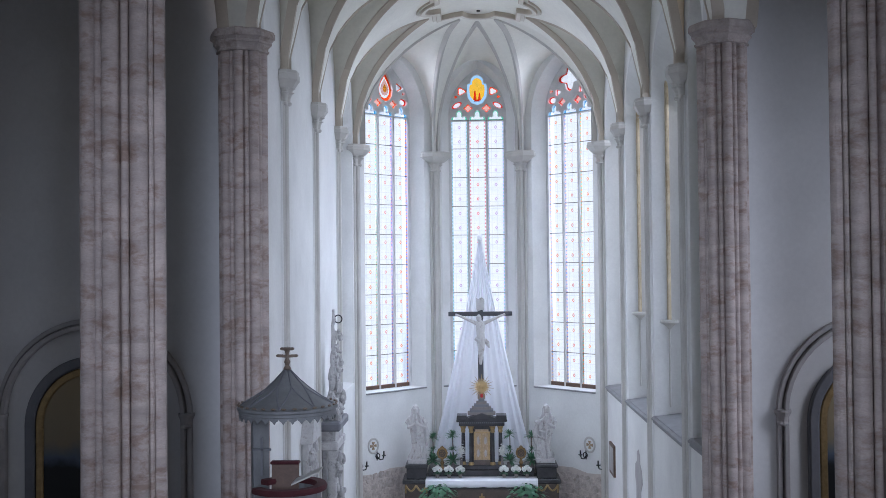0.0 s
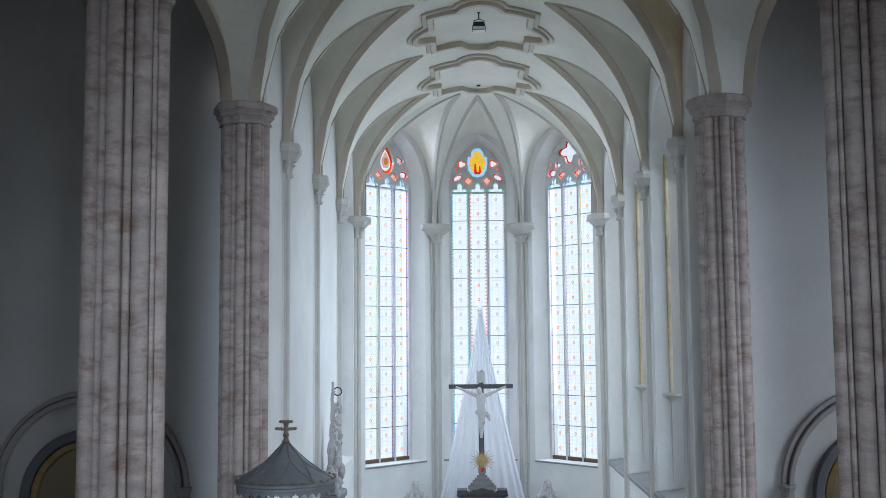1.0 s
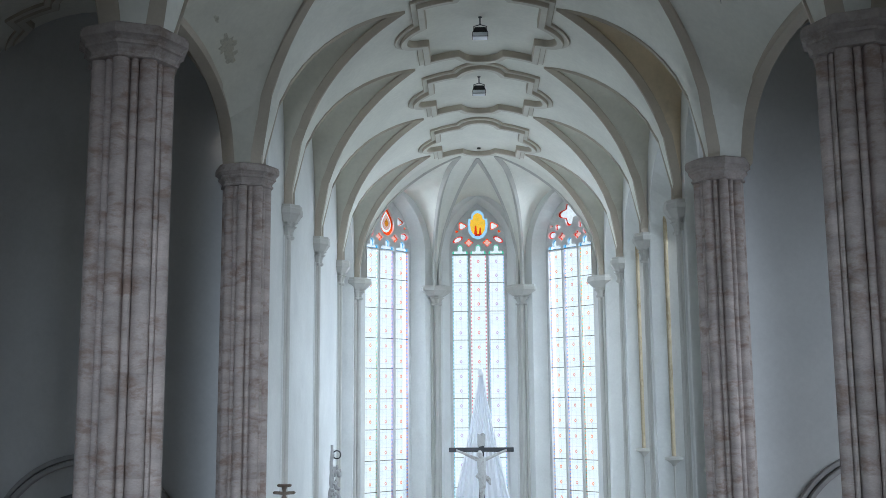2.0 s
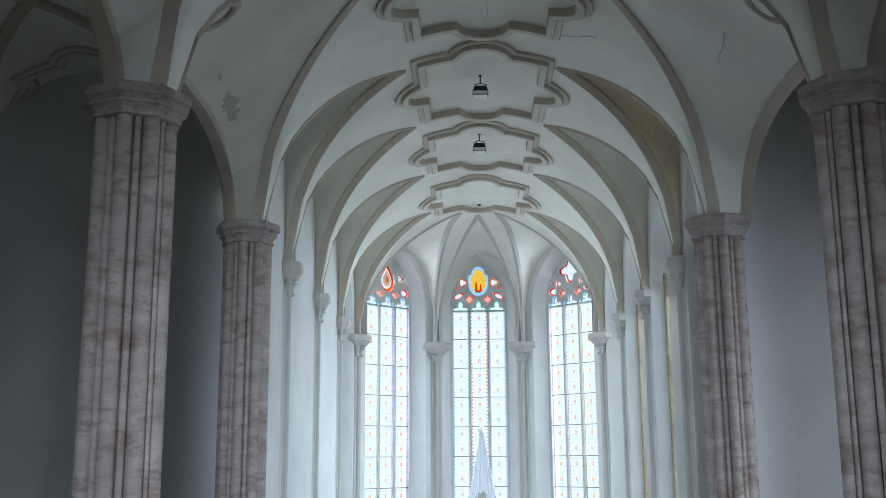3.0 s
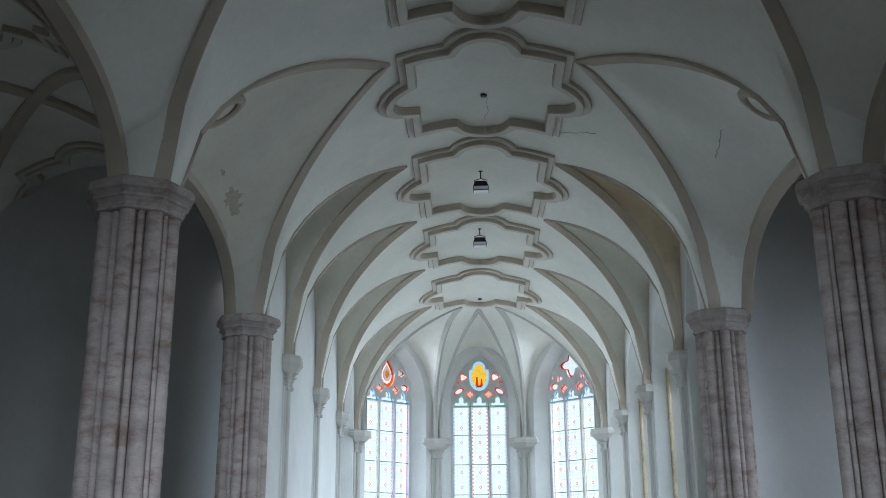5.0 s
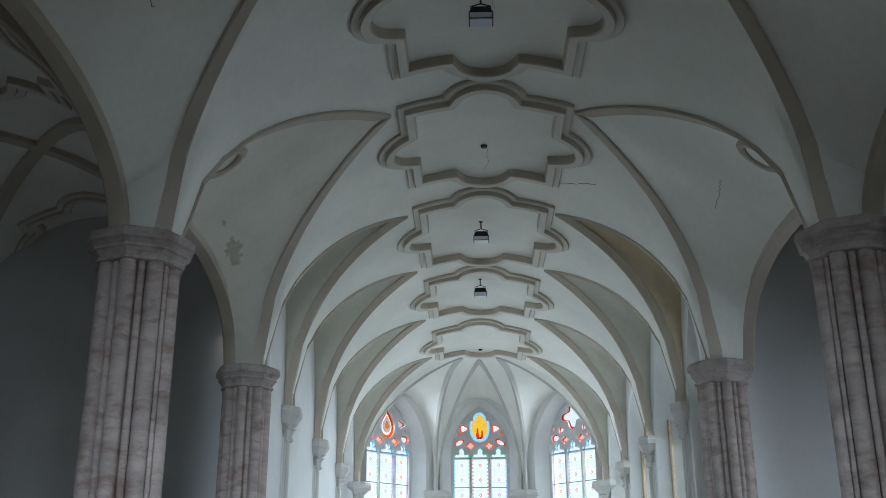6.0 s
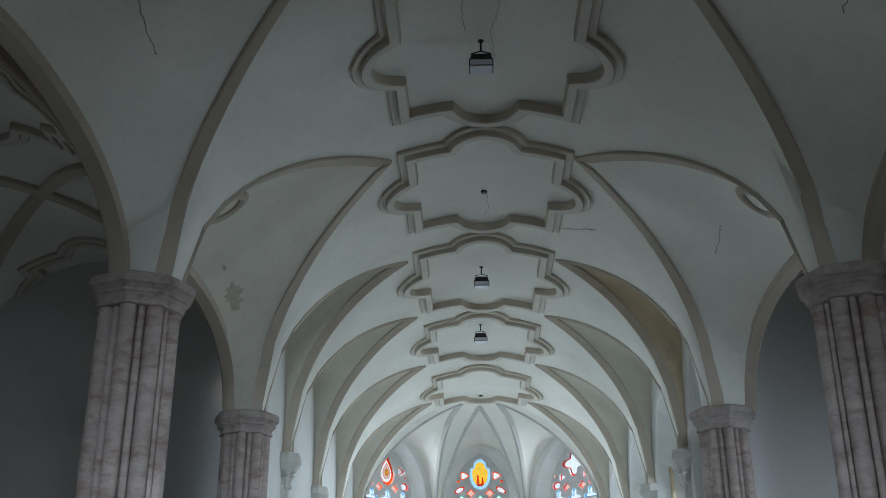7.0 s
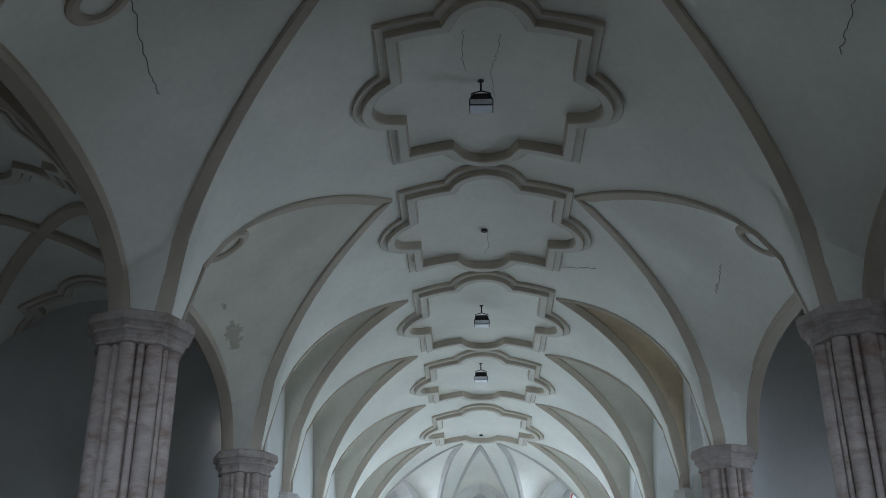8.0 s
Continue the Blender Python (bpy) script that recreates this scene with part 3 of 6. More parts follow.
SKY = sky_glow()
ORANGE, RED, YELLOW = stained("orange_glass", (1.0, 0.27, 0.06)), stained("red_glass", (0.9, 0.13, 0.08)), stained("yellow_glass", (1.0, 0.75, 0.18))
PALE_BLUE, TEAL, CYAN = stained("pale_blue_glass", (0.62, 0.82, 0.98)), stained("teal_glass", (0.32, 0.85, 0.7)), stained("cyan_glass", (0.25, 0.7, 0.95))
PINK, CLEAR = stained("pink_glass", (0.95, 0.72, 0.68)), stained("clear_glass", (0.93, 0.96, 0.99))
LIGHT_W = 0.56
GLASS_SETS = [
    (quarry_glass("border_orange_green", (0.95, 0.72, 0.6), (0.5, 0.8, 0.68), (0.97, 0.58, 0.35), LIGHT_W), quarry_glass("border_blue_red", (0.4, 0.5, 0.85), (0.85, 0.6, 0.65), (0.9, 0.6, 0.6), LIGHT_W),
     quarry_glass("border_blue_orange", (0.95, 0.5, 0.3), (0.4, 0.5, 0.85), (0.97, 0.55, 0.35), LIGHT_W)),
    (quarry_glass("border_pale_blue", (0.7, 0.86, 0.95), (0.6, 0.78, 0.82), (0.75, 0.62, 0.85), LIGHT_W), quarry_glass("border_red_white", (0.92, 0.62, 0.65), (0.95, 0.9, 0.92), (0.92, 0.25, 0.3), LIGHT_W),
     quarry_glass("border_pale_violet", (0.8, 0.8, 0.95), (0.65, 0.8, 0.9), (0.75, 0.62, 0.85), LIGHT_W)),
    (quarry_glass("border_orange_red", (0.97, 0.72, 0.5), (0.6, 0.68, 0.9), (0.97, 0.58, 0.35), LIGHT_W), quarry_glass("border_blue_white", (0.4, 0.55, 0.88), (0.9, 0.7, 0.6), (0.85, 0.5, 0.45), LIGHT_W),
     quarry_glass("border_green_orange", (0.95, 0.5, 0.25), (0.4, 0.7, 0.6), (0.97, 0.58, 0.35), LIGHT_W)),
]


# ---- apse windows ----
def ring_pts(cx, cz, r, n=20, lobes=0, depth=0.0, sx=1.0, turn=0.0):
    out = []
    for k in range(n):
        a = 2 * math.pi * k / n
        q = r * (1 + depth * math.cos(lobes * a)) if lobes else r
        x, z = q * sx * math.cos(a), q * math.sin(a)
        out.append((cx + x * math.cos(turn) - z * math.sin(turn), cz + x * math.sin(turn) + z * math.cos(turn)))
    return out


def light_head(c):
    """The cusped head of one window light: a broad foot with shoulders and a small round bulb."""
    half = [(0.28, 14.94), (0.28, 15.0), (0.265, 15.05), (0.225, 15.09), (0.175, 15.09), (0.13, 15.06), (0.1, 15.09)]
    half += [(0.1 * math.cos(a), 15.2 + 0.13 * math.sin(a)) for a in (-0.55, -0.1, 0.35, 0.8, 1.2)]
    return [(c + x, z) for x, z in half] + [(c, 15.34)] + [(c - x, z) for x, z in half[::-1]]


def shield_shape(z, s):
    return [(x * s, z + y * s) for x, y in ((0, -0.46), (0.16, -0.40), (0.26, -0.24), (0.29, 0.0), (0.27, 0.2), (0.19, 0.22), (0.17, 0.36), (0.09, 0.45), (0, 0.48),
                                           (-0.09, 0.45), (-0.17, 0.36), (-0.19, 0.22), (-0.27, 0.2), (-0.29, 0.0), (-0.26, -0.24), (-0.16, -0.40))]


def flame_shape(z, s):
    return [(x * s, z + y * s) for x, y in ((0, -0.48), (0.15, -0.42), (0.25, -0.26), (0.28, -0.05), (0.22, 0.17), (0.12, 0.36), (0, 0.56), (-0.12, 0.36), (-0.22, 0.17), (-0.28, -0.05), (-0.25, -0.26), (-0.15, -0.42))]


def quatrefoil(z, s):
    return ring_pts(0, z, 0.36 * s, 48, 4, 0.3, 1.0)


def flat_pane(name, pts, mat, parent, y, thick=0.012, label=""):
    cx, cz = sum(p[0] for p in pts) / len(pts), sum(p[1] for p in pts) / len(pts)
    bm = bmesh.new()
    plate(bm, [(a - cx, b - cz) for a, b in pts], [], lambda a, b, d: (a, d, b), thick)
    ob = part(name, bm, mat, parent, label)
    ob.location = (cx, y, cz)
    ob.visible_shadow = False
    return ob


def rimmed(name, pts, rim, inner, f, parent):
    """A pane with a coloured rim round a lighter middle."""
    cx, cz = sum(p[0] for p in pts) / len(pts), sum(p[1] for p in pts) / len(pts)
    loc = [(a - cx, b - cz) for a, b in pts]
    bm = bmesh.new()
    plate(bm, [(a * 1.06, b * 1.06) for a, b in loc], [[(a * f, b * f) for a, b in loc]], lambda a, b, d: (a, d, b), 0.012)
    ob = part(name, bm, rim, parent)
    ob.location = (cx, 0.09, cz)
    ob.visible_shadow = False
    flat_pane(name, grown(pts, f), inner, parent, 0.09)


def grown(pts, f):
    cx, cz = sum(p[0] for p in pts) / len(pts), sum(p[1] for p in pts) / len(pts)
    return [(cx + (a - cx) * f, cz + (b - cz) * f) for a, b in pts]


def apse_window(k, mid, turn, out):
    place = (mid[0] + out[0] * GLASS_D, mid[1] + out[1] * GLASS_D)
    win = empty("window_%d" % (k + 1), (*place, 0), "tall pointed window of three stained glass lights", "window", "apse windows", turn, "structure")
    win.scale = (WIDEN[k], 1, 1)
    centre = (flame_shape, shield_shape, quatrefoil)[k]((16.0, 16.12, 16.27)[k], (1.09, 1.28, 1.07)[k])
    holes = [light_head(c) for c in (-0.66, 0.0, 0.66)]
    small = []
    for s in (-1, 1):
        # lozenges over the lights, daggers, trefoils and eyelets round the middle
        dagger = ring_pts(s * 0.74, 15.53, 0.21, 18, 0, 0, 0.5, s * 1.0) if k == 1 else ring_pts(s * 0.76, 15.52, 0.16, 16, 2, 0.12)
        trefoil = ring_pts(s * 0.50, 15.79, 0.115, 15, 3, 0.22) if k == 2 else ring_pts(s * 0.575, 16.08, 0.155, 15, 3, 0.22)
        small += [ring_pts(s * 0.335, 15.41, 0.142, 16, 4, 0.25), dagger, trefoil, ring_pts(s * 0.775, 15.86, 0.06, 9, 3, 0.3)]
    bm = bmesh.new()
    plate(bm, pointed(1.06, 14.9, 15.1, 16.96), holes + [centre] + small, lambda a, b, d: (a, d, b), 0.16)
    part("tracery", bm, TRACERY, win, "grey stone tracery with cusped heads")
    for c in (-0.335, 0.335):
        bm = bmesh.new()
        loft(bm, [[(c + a, b, z) for a, b in ((-0.05, 0.06), (-0.025, 0.0), (0.025, 0.0), (0.05, 0.06), (0.05, 0.12), (0.025, 0.18), (-0.025, 0.18), (-0.05, 0.12))] for z in (4.66, 14.95)])
        part("mullion", bm, TRACERY, win, "slim grey stone mullion")
    for s in (-1, 1):
        part("jamb", box(bmesh.new(), s * 1.0 - 0.055, s * 1.0 + 0.055, 0.0, 0.16, 4.66, 14.9), TRACERY, win)
    part("sill", bevelled(box(bmesh.new(), -1.3, 1.3, -GLASS_D - 0.05, -GLASS_D + 0.1, 4.57, 4.625), 0.012), SILL, win, "projecting pale stone sill")
    part("bottom_rail", box(bmesh.new(), -1.0, 1.0, 0.02, 0.12, 4.62, 4.80), WOOD, win, "dark bottom rail")
    rows = 9
    hgt = 1.128
    for i, c in enumerate((-0.66, 0.0, 0.66)):
        me = None
        for r in range(rows):
            if me is None:
                bm = bmesh.new()
                box(bm, -LIGHT_W / 2 - 0.02, LIGHT_W / 2 + 0.02, 0, 0.012, -hgt / 2, hgt / 2)
                ob = part("pane", bm, GLASS_SETS[k][i], win)
                me = ob.data
            else:
                ob = new("pane", me)
                ob.parent = win
            ob.location = (c, 0.085, 4.80 + hgt * (r + 0.5))
            ob.visible_shadow = False
        for r in range(1, rows + 1):
            bar = part("saddle_bar", box(bmesh.new(), c - LIGHT_W / 2 - 0.03, c + LIGHT_W / 2 + 0.03, 0.06, 0.082, 4.80 + hgt * r - 0.011, 4.80 + hgt * r + 0.011), LEAD, win)
        rimmed("head_pane", light_head(c), (CYAN, TEAL, CYAN)[k], CLEAR, 0.8, win)
    glass = {0: (ORANGE, CLEAR), 1: (PALE_BLUE, YELLOW), 2: (RED, CLEAR)}[k]
    rimmed("tracery_pane", centre, glass[0], glass[1], (0.74, 0.76, 0.84)[k], win)
    if k == 1:
        for a0, b0, a1, b1, mat in ((-0.14, 15.74, -0.02, 16.1, ORANGE), (0.03, 15.72, 0.14, 16.02, ORANGE), (-0.12, 15.68, 0.1, 15.76, RED)):
            flat_pane("figure_pane", [(a0, b0), (a1, b0), (a1 - 0.03, b1), (a0 + 0.04, b1)], mat, win, 0.07)
    if k == 0:
        flat_pane("figure_pane", flame_shape(16.0, 0.62), PINK, win, 0.07)
        flat_pane("figure_pane", flame_shape(15.98, 0.3), YELLOW, win, 0.055)
    for j, h in enumerate(small):
        if j % 4 == 3:
            flat_pane("tracery_pane", grown(h, 1.12), ORANGE, win, 0.09)
        else:
            rimmed("tracery_pane", h, RED if k == 2 or j % 4 == 1 else ORANGE, CLEAR if j % 4 else PINK, 0.7, win)
    return win


for k, (mid, turn, out) in enumerate(apse_frames):
    apse_window(k, mid, turn, out)
    bm = bmesh.new()
    c = Vector((mid[0] + out[0] * 4.0, mid[1] + out[1] * 4.0, 11))
    e = Vector((-out[1], out[0], 0))
    q = [c + e * a + Vector((0, 0, b)) for a, b in ((-4.5, -9), (4.5, -9), (4.5, 10), (-4.5, 10))]
    bm.faces.new([bm.verts.new(p) for p in q])
    structure("backdrop", bm, SKY, "bright overcast sky outside the windows", "sky")
# side windows of the choir
for n, (sx, j) in enumerate(((-1, 2), (1, 0), (1, 1), (1, 2))):
    m, h = (SHAFTS[j] + SHAFTS[j + 1]) / 2, (SHAFTS[j + 1] - SHAFTS[j]) / 2 - 0.75
    win = empty("window_%d" % (4 + n), (sx * (HALF + 0.85), m, 0), "tall pointed side window of clear leaded glass", "window", "choir side windows", 90, "structure")
    for c in (-h / 2, h / 2):
        flat_pane("pane", [(c - h / 2, 5.25), (c + h / 2, 5.25), (c + h / 2, 13.9), (c - h / 2, 13.9)], CLEAR, win, 0.0)
    flat_pane("head_pane", pointed(h, 13.9, 13.9, 15.5), CLEAR, win, 0.0)
    part("mullion", box(bmesh.new(), -0.06, 0.06, -0.06, 0.06, 5.24, 15.3), TRACERY, win)
    for z in range(6, 15):
        part("saddle_bar", box(bmesh.new(), -h, h, -0.02, 0.02, z - 0.012, z + 0.012), LEAD, win)
    bm = bmesh.new()
    bm.faces.new([bm.verts.new(p) for p in ((sx * 9.0, m - 2.3, 1), (sx * 9.0, m + 2.3, 1), (sx * 9.0, m + 2.3, 19), (sx * 9.0, m - 2.3, 19))])
    structure("backdrop", bm, SKY, "bright overcast sky outside the windows", "sky")


# ---- wall shafts with capitals ----
def wall_shaft(place, turn, scale, label):
    """Three slim rolls under a foliage capital; +x of the thing looks into the room."""
    ob = empty("wall_shaft", (*place, 0), label, "wall shaft", "shafts of the choir walls", turn, "structure")
    for y, r, x in ((-0.15, 0.06, 0.03), (0.0, 0.085, 0.10), (0.15, 0.06, 0.03)):
        bm = bmesh.new()
        lathe(bm, [(r * scale, 0.0), (r * scale, 12.95)], 14, (x * scale, y * scale))
        part("roll", bm, SHAFT, ob, smooth=True)
    part("backing", box(bmesh.new(), -0.12, 0.03 * scale, -0.22 * scale, 0.22 * scale, 0.0, 12.95), PLASTER, ob)
    bm = bmesh.new()
    n = 30
    rings = []
    for f, z in ((0.15, 12.85), (0.18, 12.88), (0.18, 12.92), (0.14, 12.94), (0.15, 13.02), (0.19, 13.1), (0.25, 13.14), (0.19, 13.16), (0.22, 13.2), (0.29, 13.24)):
        rings.append([(0.05 + f * scale * (1 + 0.2 * math.cos(5 * 2 * math.pi * k / n)) * math.cos(2 * math.pi * k / n), f * 1.15 * scale * (1 + 0.2 * math.cos(5 * 2 * math.pi * k / n)) * math.sin(2 * math.pi * k / n), z) for k in range(n)])
    loft(bm, rings)
    part("foliage_bell", bm, SHAFT, ob, "carved leaf bell of the capital")
    bm = bmesh.new()
    oc = lambda r: [(0.04 + x * 0.85, y * 1.12) for x, y in octagon(r)]
    loft(bm, [[(x, y, z) for x, y in oc(r * scale * 1.25)] for r, z in ((0.26, 13.24), (0.31, 13.29), (0.38, 13.38), (0.42, 13.42), (0.42, 13.53), (0.40, 13.56), (0.40, 13.62))])
    part("abacus", bm, SHAFT, ob, "moulded abacus of the capital")
    return ob


for sx in (-1, 1):
    for y in SHAFTS[:3]:
        wall_shaft((sx * (HALF - 0.02), y), 180 if sx > 0 else 0, 0.72, "slim grey wall shaft with a foliage capital")
    wall_shaft((sx * (HALF - 0.06), SHAFTS[3] + 0.03), 180 + 22.5 if sx > 0 else -22.5, 1.0, "clustered apse corner shaft with a foliage capital")
    wall_shaft((sx * (CORNER[0] - 0.03), CORNER[1] - 0.08), -90 + sx * -22.5, 1.0, "clustered apse corner shaft with a foliage capital")

# ---- sills of the south wall, yellow strips for its lit window reveals ----
for j, (y0, y1) in enumerate(((Y0 - 0.35, SHAFTS[0]), (SHAFTS[0], SHAFTS[1]), (SHAFTS[1], SHAFTS[2]), (SHAFTS[2], SHAFTS[3]))):
    z = SILLS[j]
    bm = bmesh.new()
    sec = [(-0.12, 0.0), (0.02, 0.0), (0.09, -0.04), (0.09, -0.08), (0.05, -0.1), (0.05, -0.16), (-0.12, -0.18)]
    loft(bm, [[(HALF - a, y, z + b) for a, b in sec] for y in (y0 + 0.3, y1 - 0.3)])
    structure("trim_sill", bm, SILL, "grey moulded stone sill under a wall recess", "sill")
    m2, h2 = (y0 + y1) / 2, (y1 - y0) / 2
    bm = bmesh.new()
    loft(bm, [[(HALF - 0.02, m2 - h2 + 0.42, z + k), (HALF - 0.02, m2 + h2 - 0.42, z + k), (HALF + 0.74, m2 + h2 - 0.76, z + 0.14 + k), (HALF + 0.74, m2 - h2 + 0.76, z + 0.14 + k)] for k in (-0.02, 0.02)])
    structure("trim_sill_slab", bm, SILL, "grey stone slab on the floor of a wall recess", "sill")
    if j < 3:
        # added shaft whose yellow stands in for the lit reveal of the window
        blind = empty("reveal_strip", (HALF + 0.36, y1 - 0.62, 0), "yellow strip standing for a lit window reveal, on a bracket", "mullion", "blind mullions", 0, "structure")
        bm = bmesh.new()
        lathe(bm, [(0.055, 7.75), (0.055, 14.6), (0.03, 15.2)], 12)
        part("shaft", bm, REVEAL_YELLOW, blind, "lit reveal painted yellow, with brown stains", True)
        bm = bmesh.new()
        lathe(bm, [(0.04, 7.52), (0.07, 7.58), (0.17, 7.66), (0.24, 7.69), (0.24, 7.75), (0.09, 7.77)], 14)
        part("bracket", bm, SHAFT, blind, "small pale stone bracket", True)
        bm = bmesh.new()
        lathe(bm, [(0.022, 5.5), (0.022, 7.56)], 10)
        part("rod", bm, SHAFT, blind)


# ---- coffer frames on the vault ----
def barbed_outline(hx, hy, rx, ry, n=14):
    """A rectangle with a round lobe in the middle of each side; points and outward directions."""
    pts = []

    def lobe(cx, cy, r, a0, inset):
        w = math.acos(inset / r)
        for k in range(n + 1):
            a = a0 - w + 2 * w * k / n
            pts.append((cx + r * math.cos(a), cy + r * math.sin(a)))
    pts.append((hx, -hy))
    lobe(hx - 0.36, 0, rx, 0, 0.36)
    pts.append((hx, hy))
    lobe(0, hy - 0.26, ry, math.pi / 2, 0.26)
    pts.append((-hx, hy))
    lobe(-hx + 0.36, 0, rx, math.pi, 0.36)
    pts.append((-hx, -hy))
    lobe(0, -hy + 0.26, ry, -math.pi / 2, 0.26)
    return pts


def offset_outline(pts, d):
    out = []
    n = len(pts)
    for i in range(n):
        p, a, b = Vector(pts[i]), Vector(pts[i - 1]), Vector(pts[(i + 1) % n])
        e1, e2 = (p - a), (b - p)
        if e1.length < 1e-6:
            e1 = e2
        if e2.length < 1e-6:
            e2 = e1
        n1, n2 = Vector((e1.y, -e1.x)).normalized(), Vector((e2.y, -e2.x)).normalized()
        m = n1 + n2
        m = m / max(0.45, m.dot(n1)) if m.length > 1e-6 else n1
        out.append(tuple(p + m * d))
    return out


def coffer(cx, cy, hx, hy, height, label, drop=0.15):
    base = barbed_outline(hx, hy, 0.83, 0.78)
    steps = ((0.0, -0.03), (0.0, 0.05), (-0.02, 0.07), (-0.13, 0.07), (-0.14, drop), (-0.16, drop + 0.02), (-0.29, drop + 0.02), (-0.31, drop), (-0.31, -0.03))
    rings = []
    ref = [offset_outline(base, d) for d, _ in steps]
    for (d, h), loop in zip(steps, ref):
        ring = []
        for i in range(len(base)):
            a, b = Vector(base[i]), Vector(base[(i + 1) % len(base)])
            k = max(1, int((b - a).length / 0.16))
            p, q = Vector(loop[i]), Vector(loop[(i + 1) % len(loop)])
            for j in range(k):
                x, y = p.lerp(q, j / k)
                ring.append((cx + x, cy + y, height(cx + x, cy + y) - h))
        rings.append(ring)
    bm = bmesh.new()
    loft(bm, rings, caps=False)
    bm.faces.ensure_lookup_table()
    for k in range(len(steps) - 1):
        for f in bm.faces[k * len(rings[0]):(k + 1) * len(rings[0])]:
            f.material_index = 0 if k in (2, 5) else 1
    return structure("trim_coffer_frame", bm, [FRAME_PAINT, RIB], label, "coffer frame")


for cy, hy in ((13.32, 1.9), (18.06, 1.8), (23.06, 2.05), (28.07, 1.8), (33.4, 1.85)):
    coffer(0.04, cy, 1.56, hy, lambda x, y: barrel(x), "barbed beige plaster frame with round lobes on the vault crown")
for sx in (-1, 1):
    for cy in (13.2, 20.7):
        coffer(sx * 8.0, cy, 1.5, 1.25, aisle_height, "barbed beige plaster frame on the aisle vault", 0.1)


def ring_on_cell(centre, normal, r, label):
    q = Vector(normal).normalized().to_track_quat("Z", "Y")
    bm = bmesh.new()
    n = 28
    rings = []
    for d, h in ((r, -0.04), (r, 0.04), (r - 0.04, 0.07), (r - 0.12, 0.07), (r - 0.16, 0.04), (r - 0.16, -0.04)):
        rings.append([Vector(centre) + q @ Vector((d * math.cos(2 * math.pi * k / n), d * math.sin(2 * math.pi * k / n), h)) for k in range(n)])
    loft(bm, rings, caps=False)
    structure("trim_vault_ring", bm, RIB, label, "plaster ring", smooth=True)


for sx in (-1, 1):
    for y in (14.72, 8.65):
        ring_on_cell((-4.08 if sx < 0 else 4.24, y, vault_height(4.08, y) - (0.0 if sx < 0 else 0.04)), (-sx * 0.75, 0.25, -1), 0.4, "round beige plaster ring in a vault cell")


# ---- floodlights and vents ----
def floodlight(x, y):
    ob = empty("floodlight", (x, y, 17.98), "black floodlight hung from the vault crown", "floodlight", "floodlights of the vault")
    ob.scale = (0.82, 0.82, 0.9)
    bm = bmesh.new()
    tube(bm, [(0, 0, -0.06), (0, 0, -0.3)], 0.02)
    lathe(bm, [(0.06, -0.1), (0.06, -0.07)], 12)
    part("rod", bm, IRON, ob)
    bm = bmesh.new()
    tube(bm, [(-0.18, 0, -0.5), (-0.18, 0, -0.34), (0, 0, -0.29), (0.18, 0, -0.34), (0.18, 0, -0.5)], 0.012)
    part("bracket", bm, IRON, ob)
    bm = bmesh.new()
    loft(bm, [[(a * 0.15, 0.03 + b * 0.1, -0.38) for a, b in ((-1, -1), (1, -1), (1, 1), (-1, 1))], [(a * 0.22, b * 0.15, -0.54) for a, b in ((-1, -1), (1, -1), (1, 1), (-1, 1))],
              [(a * 0.22, b * 0.15, -0.64) for a, b in ((-1, -1), (1, -1), (1, 1), (-1, 1))]])
    part("housing", bm, IRON, ob)
    bm = bmesh.new()
    box(bm, -0.2, 0.2, -0.165, -0.152, -0.635, -0.545)
    box(bm, -0.2, 0.2, -0.13, 0.13, -0.655, -0.642)
    part("lens", bm, LENS, ob, "pale glass lens")
    return ob


LENS = material("floodlight_glass", (0.75, 0.78, 0.82), 0.12, vary=0.1)
for x, y in ((-0.05, 13.2), (0.0, 22.65), (0.0, 27.05)):
    floodlight(x, y)
for y in (18.49, 35.0, 27.9):
    bm = bmesh.new()
    lathe(bm, [(0.055, 17.86), (0.065, 17.87), (0.065, 17.92)], 16, (0.04, y))
    tagged(link_mesh("vault_vent", bm, IRON), "small dark round vent in the vault crown", "vent", "vents of the vault")


# ---- side altars in the aisles ----
def half_ring(bm, cx, cz, r0, r1, y0, y1, z_low, n=28):
    """An arched band from z_low up one side, round and down the other."""
    def line(r):
        return [(cx - r, z_low)] + [(cx - r * math.cos(math.pi * k / n), cz + r * math.sin(math.pi * k / n)) for k in range(n + 1)] + [(cx + r, z_low)]
    a, b = line(r1), line(r0)
    rings = [[(p[0], y1, p[1]), (p[0], y0 + 0.03, p[1]), (p[0] * 0.85 + q[0] * 0.15, y0, p[1] * 0.85 + q[1] * 0.15), (p[0] * 0.15 + q[0] * 0.85, y0, p[1] * 0.15 + q[1] * 0.85), (q[0], y0 + 0.03, q[1]), (q[0], y1, q[1])] for p, q in zip(a, b)]
    return loft(bm, rings)


